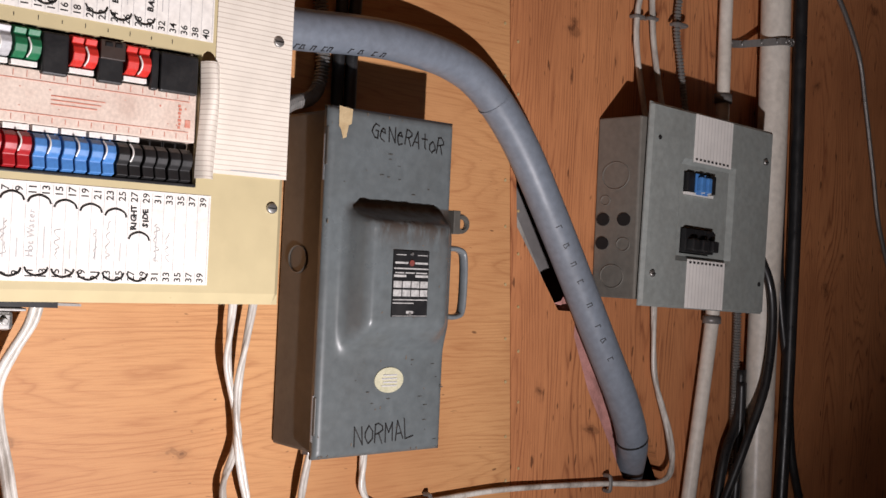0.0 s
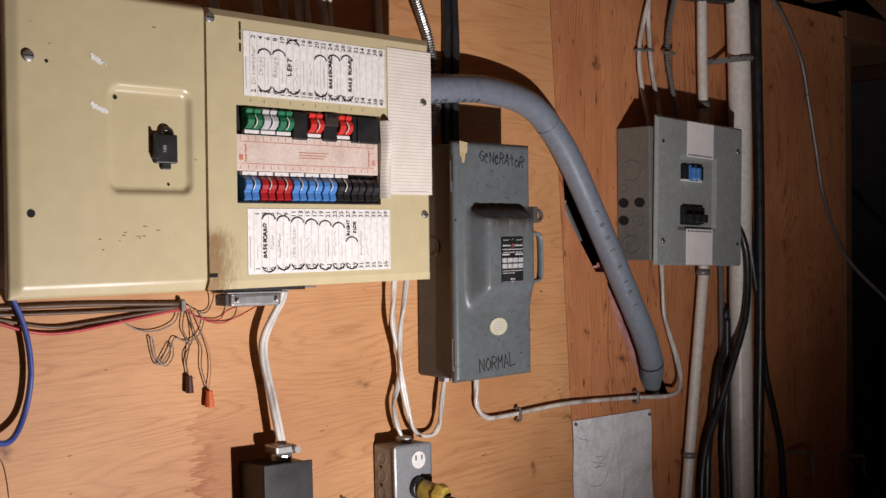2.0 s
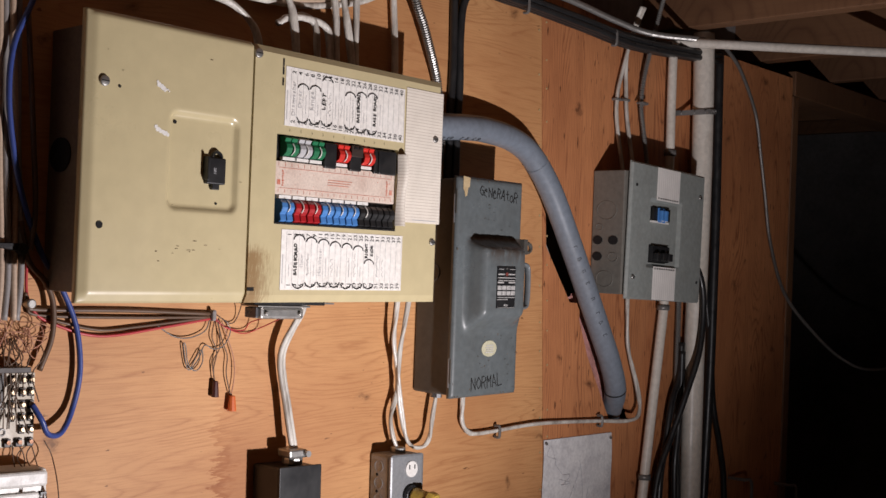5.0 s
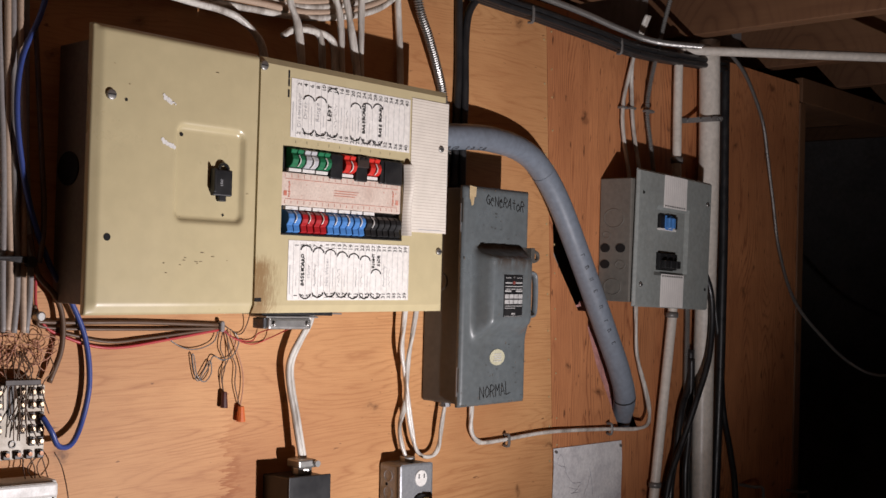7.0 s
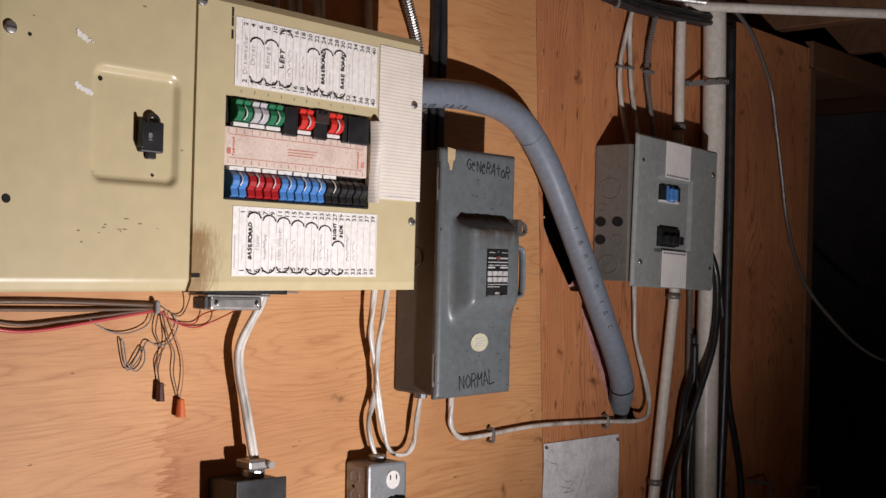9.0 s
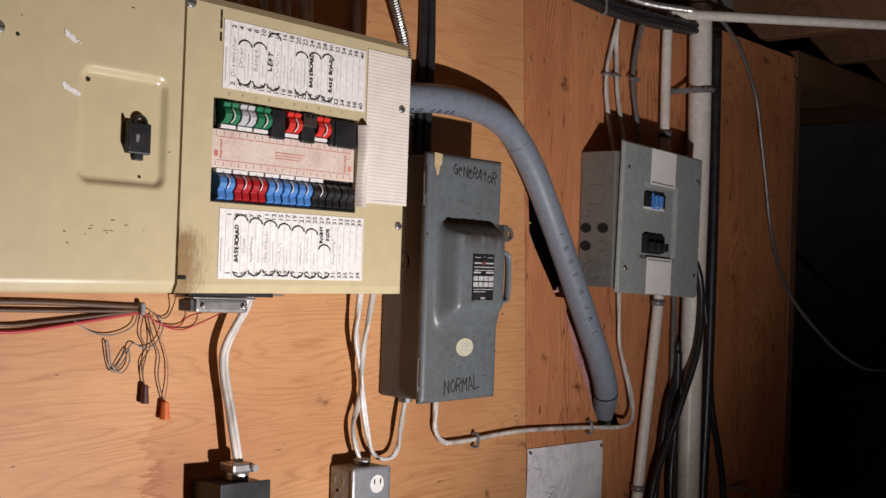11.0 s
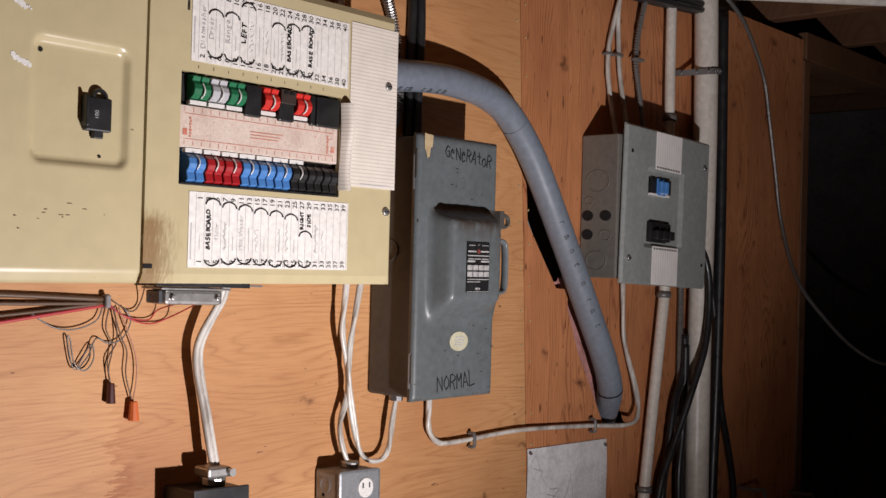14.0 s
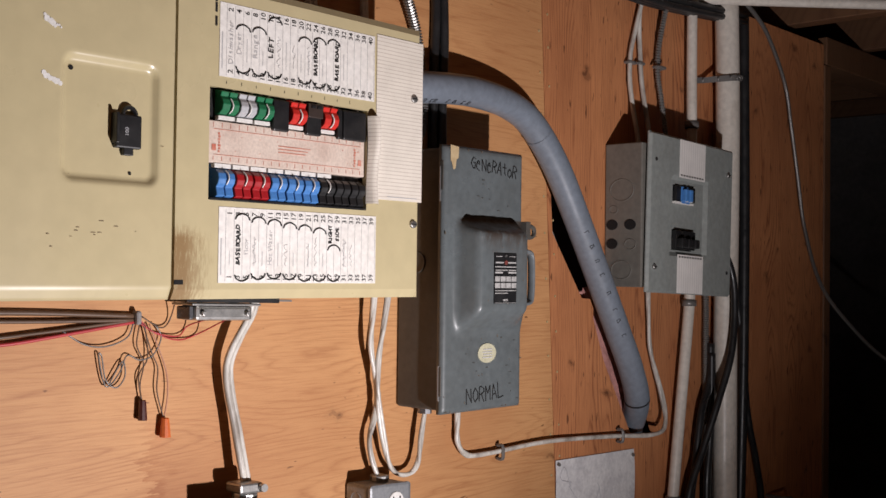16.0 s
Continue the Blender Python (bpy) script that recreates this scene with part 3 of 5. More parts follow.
def main_cover(i, j, x, z):
    """A gently folded margin and a shallow dish with round corners."""
    rim = within((x + 0.686) / 0.014, 0, 1) * within((z - 1.399) / 0.0145, 0, 1) * soft((1.793 - z) / 0.008)
    qx, qz = abs(x + 0.491) - 0.0635 + 0.016, abs(z - 1.602) - 0.0715 + 0.016
    d = math.hypot(max(qx, 0), max(qz, 0)) + min(max(qx, qz), 0) - 0.016
    return RIM + (OUT - RIM) * rim - 0.0065 * soft(-d / 0.008) + 0.0004 * noise.noise((x * 9, z * 9, 4))


cover = part("main_cover", plate(xs, zs, (), main_cover, 0.008), CREAM, panel, "cream cover with a dished main breaker recess", True)
xr, zr = [-0.4045, -0.3585, -0.0985, -0.006, 0.001], [1.399, 1.411, 1.521, 1.660, 1.782, 1.792]
gap_cover = part("branch_cover", plate(xr, zr, {(1, 2)}, lambda i, j, x, z: pressed(i, j, x, z, len(xr), len(zr), open_left=True), 0.007), CREAMSTAINED, panel, "cream cover with a slot for two rows of breakers")
part("seam_gap", box(-0.4083, -0.4047, -0.092, -0.089, 1.402, 1.79), VOID, panel)
part("latch_slot", box(-0.4046, -0.392, OUT * -1 - 0.0006, -OUT, 1.417, 1.4225), VOID, gap_cover)
for x, z in ((-0.660, 1.698), (-0.400, 1.777)):
    screw(cover, x, -OUT, z, 0.0075)
for x, z in ((-0.0155, 1.688), (-0.0145, 1.505)):
    screw(gap_cover, x, -OUT, z, 0.0058)
for x, z, r in ((-0.659, 1.505, 0.0052), (-0.636, 1.694, 0.0022), (-0.540, 1.657, 0.0028), (-0.463, 1.545, 0.002)):
    y = -OUT if r not in (0.0028, 0.002) else -OUT + 0.0062
    part("bare_hole", disc((x, y - 0.0003, z), r, 0.0008, sides=14), VOID, cover)
# painted highlights: overlapping white discs stand in for glare on the cover
for x, z in ((-0.566, 1.702), (-0.566, 1.640)):
    glare = bmesh.new()
    for k in range(9):
        px, pz = x + 0.0024 * (k - 4), z + rnd.gauss(0, 0.0013) - 0.001 * (k - 4)
        disc((px, -OUT - 0.0002 - 0.00004 * k, pz), rnd.uniform(0.0012, 0.0038), 0.0006, sides=9, bm=glare)
    tagged(part("glare_spot", glare, WHITEPL, cover, "white patch painted on as glare"), kind="stuff")

scratch = bmesh.new()
for k in range(16):
    x, z = rnd.gauss(-0.520, 0.026), rnd.gauss(1.472, 0.010)
    if k > 9:
        x, z = rnd.uniform(-0.67, -0.42), rnd.uniform(1.42, 1.77)
    box(x, x + rnd.uniform(0.001, 0.006), -OUT - 0.0007, -OUT - 0.0002, z, z + rnd.uniform(0.0004, 0.0011), bm=scratch)
tagged(part("scratch", scratch, SCRATCHED, cover, "short dark scratches"), kind="stuff")
for x, y in ((-0.008, -0.030), (0.008 - 0.026, -0.034), (-0.240, -0.042)):
    part("cable_connector", disc((x, y, 1.4065), 0.0105, 0.012, "z", 10, bevel=0.001), DARKSTEEL, enclosure, "dull cable clamp")
# main breaker handle in the dish
mb = part("main_breaker", box(-0.486, -0.452, -0.1045, -0.094, 1.573, 1.612, 0.002), BLACK, panel, "black main breaker handle with a lock loop")
part("lock_loop", ring((-0.467, -0.1015, 1.612), 0.0085, 0.0026, arc=0.5), BLACK, mb)
part("handle_foot", box(-0.475, -0.462, -0.1035, -0.094, 1.565, 1.574, 0.001), BLACK, mb)
part("handle_ridge", box(-0.488, -0.484, -0.1085, -0.096, 1.578, 1.613, 0.001), BLACK, mb)
part("rating_mark", letters(bmesh.new(), "100", 0.007, facing(-0.472, -0.1048, 1.592, 90)), SILVERPL, mb)

# the breaker bay
part("bay_back", box(-0.362, -0.094, -0.060, -0.056, 1.517, 1.664), VOID, panel)
card_mid = part("index_card", box(-0.3575, -0.1000, -0.1005, -0.088, 1.567, 1.619, 0.001), PINKCARD, panel, "soiled pinkish index card between the rows")
marks = bmesh.new()
for i in range(20):
    x = -0.350 + i * 0.0127
    for z, h in ((1.611, 0.006), (1.570, 0.005)):
        box(x, x + 0.0006, -0.1010, -0.1006, z, z + h, bm=marks)
for z in (1.6085, 1.577):
    box(-0.349, -0.108, -0.1010, -0.1006, z, z + 0.0006, bm=marks)
for x, w in ((-0.352, 0.006), (-0.112, 0.006)):
    box(x, x + w, -0.1010, -0.1006, 1.582, 1.590, bm=marks)
    x += 0.009 if x < -0.3 else -0.008
    for k in range(7):
        box(x + 0.0008 * (k % 2), x + 0.0026 + 0.0006 * (k % 3), -0.1010, -0.1006, 1.580 + 0.0037 * k, 1.5826 + 0.0037 * k, bm=marks)
for i in range(26):
    x = -0.345 + 0.0093 * i
    for z in (1.601, 1.583):
        if rnd.random() < 0.4:
            box(x, x + 0.0014, -0.1009, -0.1006, z + rnd.uniform(-0.001, 0.001), z + 0.0010, bm=marks)
for k in range(3):
    box(-0.250, -0.205 + 0.004 * k, -0.1010, -0.1006, 1.588 + 0.004 * k, 1.589 + 0.004 * k, bm=marks)
tagged(part("red_print", marks, REDINK, card_mid, "faded red print"), kind="stuff")


def breaker(x, w, upper, colour, rocker=True, lined=True):
    """Twin breaker: a black base, two rockers that lean towards the middle card, a pale strip and a white joint line."""
    z0, z1 = (1.6205, 1.6590) if upper else (1.5225, 1.5660)
    b = part("breaker", box(x + 0.0004, x + w - 0.0004, -0.095, -0.062, z0, z1, 0.001), colour if rocker and not upper else BLACK, panel)
    if not rocker:
        part("blank_cover", box(x + 0.001, x + w - 0.001, -0.1055, -0.094, z0 - 0.005, z1 - 0.003, 0.002), BLACK, b)
        if colour is not BLACK:
            part("blank_top", box(x + 0.001, x + w - 0.001, -0.1085, -0.1050, z0 + 0.018, z1 - 0.002, 0.001), colour, b)
            for k in range(2):
                part("catch", box(x + 0.005 + 0.010 * k, x + 0.012 + 0.010 * k, -0.1100, -0.1083, z1 - 0.008, z1 - 0.0045), BLACK, b)
        return b
    for k in range(2):
        a = x + 0.0012 + k * (w / 2 - 0.0006)
        c = a + w / 2 - 0.0022
        bm = bmesh.new()
        side = [(-0.092, z0 + 0.006), (-0.103, z0 + 0.0072), (-0.1085, z0 + 0.012), (-0.1105, z0 + 0.019), (-0.1085, z0 + 0.025), (-0.1050, z0 + 0.029), (-0.1075, z1 - 0.004), (-0.100, z1 - 0.001), (-0.092, z1 - 0.001)]
        if not upper:
            side = [(y, z0 + z1 - z) for y, z in side][::-1]
        f = bm.faces.new([bm.verts.new((a, y, z)) for y, z in side])
        ex = bmesh.ops.extrude_face_region(bm, geom=[f])
        bmesh.ops.translate(bm, verts=[v for v in ex["geom"] if isinstance(v, bmesh.types.BMVert)], vec=(c - a, 0, 0))
        bmesh.ops.recalc_face_normals(bm, faces=bm.faces[:])
        bmesh.ops.bevel(bm, geom=bm.edges[:], offset=0.0006, segments=1, affect="EDGES")
        part("rocker", bm, colour, b)
    if lined:
        m = x + w / 2
        zl = [(z0 + 0.008, -0.1062), (z0 + 0.013, -0.1098), (z0 + 0.019, -0.1113), (z0 + 0.026, -0.1088)]
        if not upper:
            zl = [(z0 + z1 - z, y) for z, y in zl]
        part("white_line", tube([(m + 0.0016 * math.sin(1.1 * k), y, z) for k, (z, y) in enumerate(zl)], 0.0009, 6, 4), WHITEPL, b)
        zs_ = (z0 + 0.0005, z0 + 0.0055) if upper else (z1 - 0.0050, z1 + 0.0005)
        part("pale_strip", box(x + 0.0015, x + w - 0.0015, -0.1015, -0.094, *zs_, 0.0005), WHITEPL, b)
    return b


PITCH = 0.0272
part("end_block", box(-0.3575, -0.3450, -0.094, -0.062, 1.6205, 1.659, 0.001), BLACK, panel)
part("end_block", box(-0.3575, -0.3500, -0.094, -0.062, 1.5225, 1.566, 0.001), BLACK, panel)
for i, (c, r) in enumerate(((GREENPL, 1), (SILVERPL, 1), (GREENPL, 1), (BLACK, 0), (REDPL, 1), (BROWNPL, 0), (REDPL, 1))):
    breaker(-0.3448 + i * PITCH, PITCH, True, c, bool(r))
breaker(-0.3448 + 7 * PITCH, 0.0100, True, BLACK, False)
breaker(-0.3448 + 7 * PITCH + 0.0100, 0.0435, True, BLACK, False)
for i, (c, r, l) in enumerate(((BLUEPL, 1, 1), (DARKRED, 1, 1), (DARKRED, 1, 1), (BLUEPL, 1, 1), (BLUEPL, 1, 1), (BLUEPL, 1, 1), (BLACK, 1, 1), (BLACK, 1, 0), (BLACK, 1, 0))):
    breaker(-0.3495 + i * PITCH, PITCH, False, c, bool(r), bool(l))
part("bay_sill", box(-0.3575, -0.0995, -0.105, -0.062, 1.5205, 1.5238, 0.0008), BLACK, panel)


def circuit_label(x0, x1, z0, z1, first, entries, arcs):
    """A card with a column for each circuit, turned on its side like the panel."""
    y = -OUT - 0.0002
    lab = part("circuit_label", card(x0, x1, y, z0, z1), PAPER, panel, "white circuit directory card with handwriting")
    step = (x1 - x0 - 0.012) / 20
    rules, nums = bmesh.new(), bmesh.new()
    for i in range(21):
        x = x0 + 0.010 + i * step
        box(x, x + 0.0004, y - 0.0009, y - 0.0007, z0 + 0.002, z1 - 0.002, bm=rules)
        if i < 20:
            for z in (z0 + 0.0075, z1 - 0.0075):
                letters(nums, str(first + 2 * i), 0.0104, facing(x + step / 2, y - 0.0008, z, 90), 0.0001)
    tagged(part("ruling", rules, PENCIL, lab), kind="stuff")
    tagged(part("number_print", nums, INK, lab), kind="stuff")
    faint = bmesh.new()
    dark = bmesh.new()
    for col, text, size, ink in entries:
        x = x0 + 0.010 + (col + 0.5) * step
        scrawl(dark if ink else faint, text, size, x, y - 0.001, (z0 + z1) / 2 + (0.019 if text in ("RIGHT", "SIDE") else 0.0 if ink else -0.002), 90, 0.66 if ink else 0.58, 0.00035 if ink else 0.0, seed=col + first * 31)
    for col, n, hi, lo in arcs:
        xa, xb = x0 + 0.010 + col * step, x0 + 0.010 + (col + n) * step
        mid, r = (xa + xb) / 2, (xb - xa) / 2 * 0.92
        for zc, s in ((hi, 1), (lo, -1)):
            pts = [(mid + r * math.cos(a) * 0.95, y - 0.0011, zc + s * r * 0.75 * math.sin(a)) for a in (0.1, 0.7, 1.57, 2.4, 3.0)]
            tube(pts, 0.00095, 5, 4, 1.0, bm=dark)
    for col in (2, 4, 7, 9, 10, 12, 15) if first == 2 else (0, 3, 4, 6, 8, 10, 12, 15):
        x = x0 + 0.010 + (col + 0.45) * step
        box(x, x + 0.0009, y - 0.0009, y - 0.0007, z0 + 0.022, z0 + 0.040 + 0.006 * (col % 4), bm=faint)
    for col in range(1, 15 if first == 2 else 17):
        if rnd.random() < (0.6 if first == 2 else 0.25) or any(c == col for c, *_ in entries):
            continue
        x, z, high = x0 + 0.010 + (col + 0.5) * step, z0 + rnd.uniform(0.018, 0.026), z1 - rnd.uniform(0.022, 0.045)
        pts = []
        while z < high:
            pts.append((x + rnd.uniform(-0.0030, 0.0030), y - 0.0009, z))
            z += rnd.uniform(0.0012, 0.0030)
        if len(pts) > 3:
            tube(pts, 0.00032, 4, 3, bm=faint)
    if len(faint.verts):
        tagged(part("pencil_writing", faint, PENCIL, lab, "faded pencil writing"), kind="stuff")
    tagged(part("marker_writing", dark, INK, lab, "black marker writing"), kind="stuff")
    part("margin_print", box(x0 + 0.003, x0 + 0.0045, y - 0.0009, y - 0.0007, z0 + 0.01, z0 + 0.055), PENCIL, lab)
    return lab


circuit_label(-0.3460, -0.0870, 1.674, 1.766, 2,
              ((0, "Dishwasher", 0.0095, 0), (1, "Dryer", 0.0105, 0), (3, "Range", 0.0105, 0), (5, "LEFT", 0.0105, 1), (11, "BASEBOARD", 0.0085, 1), (14, "BASE BOARD", 0.0085, 1)),
              ((1, 2, 1.734, 1.690), (3, 2, 1.735, 1.690), (5, 2, 1.752, 1.690), (9, 2, 1.735, 1.690), (11, 2, 1.738, 1.688), (13, 2, 1.740, 1.688)))
circuit_label(-0.3430, -0.0810, 1.419, 1.513, 1,
              ((1, "BASEBOARD", 0.0085, 1), (2, "floor", 0.009, 0), (5, "Hot Water", 0.0095, 0), (13, "RIGHT", 0.0085, 1), (14, "SIDE", 0.0085, 1)),
              ((1, 2, 1.497, 1.430), (3, 2, 1.494, 1.432), (5, 2, 1.492, 1.433), (7, 2, 1.489, 1.432), (9, 2, 1.487, 1.430), (11, 2, 1.484, 1.430), (13, 2, 1.462, 1.430)))
# short pencil ticks between the cards and the bay
ticks = bmesh.new()
for i in range(10):
    x = -0.335 + 0.0225 * i
    box(x, x + 0.0007, -OUT - 0.0004, -OUT - 0.0002, 1.6655, 1.6690 + 0.001 * (i % 2), bm=ticks)
for z in (1.735, 1.752, 1.765):
    box(-0.3525, -0.3495, -OUT - 0.0006, -OUT - 0.0002, z, z + 0.012, bm=ticks)
tagged(part("pen_ticks", ticks, INK, gap_cover), kind="stuff")
# ruled paper taped over the end of the cover, folded into the bay
paper = part("directory_strip", card(-0.0830, 0.0005, -OUT - 0.0003, 1.5375, 1.7705, 0.0009), STRIP, panel, "finely ruled paper strip taped on the cover")
fold = bmesh.new()
FOLDS = [1.530 + 0.0102 * k for k in range(13)]
rows = []
for i in range(7):
    t = i / 6
    rows.append([fold.verts.new((-0.1000 + 0.021 * t + 0.0015 * math.sin(40 * z), -OUT - 0.0014 - (0.011 + 0.003 * math.sin(55 * z)) * math.sin(math.pi * t ** 0.8), z)) for z in FOLDS])
for a, b in zip(rows, rows[1:]):
    for k in range(len(FOLDS) - 1):
        fold.faces.new((a[k], b[k], b[k + 1], a[k + 1]))
part("folded_flap", fold, STRIP, paper, "folded edge of the strip", True)
part("print_line", box(-0.062, -0.008, -OUT - 0.0016, -OUT - 0.0013, 1.5415, 1.5428), PENCIL, paper)

# ---- generator changeover switch ----
gen = thing("safety_switch", (0.15, 0.0, 1.229), "worn blue-grey safety switch box with marker writing", "switch box", fitted=settle_switch)
# body is coloured darker than the door to stand for its shaded side
body = part("switch_body", box(0.068, 0.234, -0.080, -0.001, 1.233, 1.628, 0.004), DARKGREY, gen, "grey-brown steel box with side shade in its colour")
gx = [0.059 + 0.182 * i / 40 for i in range(41)]
gz = [1.229 + 0.402 * j / 76 for j in range(77)]


def swell(i, j, x, z):
    h = 0.036 * soft((x - 0.080) / 0.017) * soft((1.521 - z) / 0.022) * soft((z - 1.343) / 0.046)
    h *= 1 - 0.82 * soft((x - 0.198) / 0.043)
    h += 0.0022 * noise.noise((x * 70, z * 45, 1)) * (1 if 1.485 < z < 1.515 and h > 0.004 else 0)
    rim = 0.004 if i in (0, 40) or j in (0, 76) else 0.0
    return 0.0915 - rim + h


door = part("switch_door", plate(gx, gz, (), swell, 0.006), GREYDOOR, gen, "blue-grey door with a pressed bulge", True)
for z in (1.585, 1.278):
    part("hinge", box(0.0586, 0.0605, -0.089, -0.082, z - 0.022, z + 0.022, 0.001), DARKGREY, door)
for z in (1.275, 1.572):
    part("hinge_pin", tube([(0.0605, -0.084, z - 0.026), (0.0605, -0.084, z + 0.026)], 0.0024, 8, 1), GALV, door, "bare steel hinge pin")
writing = pen(bmesh.new(), "GeNeRAtoR", 0.0185, 0.1700, -0.0923, 1.6045, -4.5, 0.0122, 0.0013, 3)
part("marker_writing", writing, INK, door)
writing = pen(bmesh.new(), "NORMAL", 0.0220, 0.1530, -0.0923, 1.2550, 3, 0.0145, 0.0013, 4)
part("marker_writing", writing, INK, door)
plate_y = -0.1283
plaque = part("rating_plate", card(0.123, 0.174, plate_y, 1.394, 1.470, 0.0008), BLACK, door, "black rating plate with silver print")
pr = bmesh.new()
for row, high, cuts in ((0.93, 0.012, (0.06, 0.34, 0.66, 0.94)), (0.80, 0.03, (0.04, 0.40, 0.60, 0.96)), (0.72, 0.02, (0.02, 0.98)), (0.655, 0.02, (0.05, 0.3, 0.34, 0.6, 0.64, 0.95)), (0.60, 0.035, (0.02, 0.36, 0.62, 0.98)),
                        (0.44, 0.10, (0.02, 0.24, 0.27, 0.49, 0.52, 0.74, 0.77, 0.98)), (0.31, 0.10, (0.02, 0.24, 0.27, 0.49, 0.52, 0.74, 0.77, 0.98)), (0.25, 0.015, (0.02, 0.98)), (0.20, 0.015, (0.02, 0.60)), (0.05, 0.04, (0.40, 0.60)), (0.01, 0.008, (0.02, 0.98))):
    for x0, x1 in zip(cuts[::2], cuts[1::2]):
        box(0.123 + 0.051 * x0, 0.123 + 0.051 * x1, plate_y - 0.0013, plate_y - 0.0009, 1.394 + 0.076 * row, 1.394 + 0.076 * (row + high), bm=pr)
tagged(part("silver_print", pr, PLATEPRINT, plaque), kind="stuff")
part("round_mark", disc((0.1485, plate_y - 0.0016, 1.4560), 0.0036, 0.0006), DULLRED, plaque)
for z in (1.4665, 1.3975):
    part("rivet", disc((0.1485, plate_y - 0.0016, z), 0.0018, 0.0012, sides=10), CHROME, plaque)
oval = disc((0.157, -0.0922, 1.3165), 0.0150, 0.0008, sides=28)
for v in oval.verts:
    v.co.x = 0.157 + 1.4 * (v.co.x - 0.157)
part("oval_sticker", oval, STICKER, door, "oval cream approval sticker")
st = bmesh.new()
for k in range(4):
    box(0.146 + 0.002 * (k % 2), 0.168, -0.0932, -0.0928, 1.309 + 0.0042 * k, 1.3105 + 0.0042 * k, bm=st)
part("sticker_print", st, PENCIL, door)
tape = bmesh.new()
outline = [(0.070, 1.631), (0.0885, 1.629), (0.0875, 1.612), (0.0835, 1.610), (0.081, 1.596), (0.0765, 1.594), (0.0735, 1.604), (0.0705, 1.608)]
f = tape.faces.new([tape.verts.new((x, -0.0923, z)) for x, z in outline])
bmesh.ops.recalc_face_normals(tape, faces=[f])
part("tape_scrap", tape, TAPE, door, "torn yellowed masking tape")
chips = bmesh.new()
for i in range(30):
    e = rnd.random()
    if e < 0.25:
        x, z = 0.0605 + abs(rnd.gauss(0, 0.0012)), rnd.uniform(1.235, 1.618)
    elif e < 0.7:
        x, z = rnd.uniform(0.062, 0.238), (1.2315 if rnd.random() < 0.6 else 1.624)
    else:
        x, z = rnd.uniform(0.07, 0.235), rnd.uniform(1.235, 1.345)
    s = rnd.uniform(0.0004, 0.0014)
    box(x, x + s * rnd.uniform(0.5, 1.2), -0.0922, -0.0916, z, z + s * rnd.uniform(0.6, 4), bm=chips)
for i in range(40):
    x, z = rnd.uniform(0.10, 0.235), rnd.uniform(1.36, 1.50)
    disc((x, -swell(1, 1, x, z) - 0.0001, z), rnd.uniform(0.0003, 0.0009), 0.0006, sides=6, bm=chips)
tagged(part("chipped_paint", chips, BOXBROWN, door, "chipped paint"), kind="stuff")
scuffs = bmesh.new()
for k in range(26):
    x, z = rnd.choice((rnd.gauss(0.140, 0.03), rnd.gauss(0.212, 0.015))), rnd.choice((rnd.uniform(1.24, 1.34), rnd.uniform(1.53, 1.60)))
    x = within(x, 0.066, 0.234)
    w, h = rnd.uniform(0.0006, 0.006), rnd.uniform(0.0004, 0.0016)
    box(x, x + w, -0.0923, -0.0918, z, z + h, bm=scuffs)
tagged(part("scuff", scuffs, DARKGREY, door, "dark scuffs and smudges"), kind="stuff")
part("lock_lug", ring((0.2515, -0.098, 1.507), 0.0090, 0.0034), DARKGREY, gen, "steel padlock ring")
part("lug_tab", box(0.236, 0.2465, -0.102, -0.080, 1.494, 1.523, 0.001), DARKGREY, gen)
grip = tube([(0.236, -0.089, 1.476), (0.258, -0.089, 1.475), (0.267, -0.089, 1.462), (0.267, -0.089, 1.404), (0.258, -0.089, 1.392), (0.236, -0.089, 1.392)], 0.0036, 8, 6, 1.8)
part("handle_bar", grip, GREY, gen, "flat grey pull handle", True)
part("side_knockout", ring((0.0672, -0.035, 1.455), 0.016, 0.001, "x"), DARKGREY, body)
part("bottom_bushing", disc((0.106, -0.022, 1.227), 0.010, 0.012, "z", 8), DARKSTEEL, gen)

# ---- small breaker panel ----
sub = thing("small_breaker_panel", (0.74, 0.0, 1.41), "small grey breaker panel with paper labels and two breakers", "breaker panel", fitted=settle_small_panel)
# box colour carries the shade of its grazing-lit left side
sbox = part("enclosure", box(0.593, 0.872, -0.064, -0.001, 1.424, 1.688, 0.002), SUBSIDE, sub, "grey steel enclosure with knockouts, its shade put into the colour")
SX = 0.5928
for y, z in ((-0.014, 1.538), (-0.045, 1.538), (-0.014, 1.503)):
    part("open_knockout", disc((SX, y, z), 0.0095, 0.002, "x"), VOID, sbox)
for y, z, r in ((-0.030, 1.602, 0.020), (-0.045, 1.502, 0.0095), (-0.030, 1.455, 0.017), (-0.016, 1.566, 0.007)):
    part("knockout_ring", ring((SX, y, z), r, 0.0009, "x"), SUBSIDE, sbox)
sx = [0.597, 0.601, 0.664, 0.672, 0.679, 0.747, 0.783, 0.791, 0.879, 0.883]
sz = [1.408, 1.412, 1.478, 1.486, 1.490, 1.529, 1.577, 1.613, 1.622, 1.630, 1.698, 1.702]


def sub_cover(i, j, x, z):
    h = 0.074
    if i in (0, 9) or j in (0, 11):
        h -= 0.004
    if 3 <= i <= 6 and 3 <= j <= 8:
        h -= 0.005
    return h


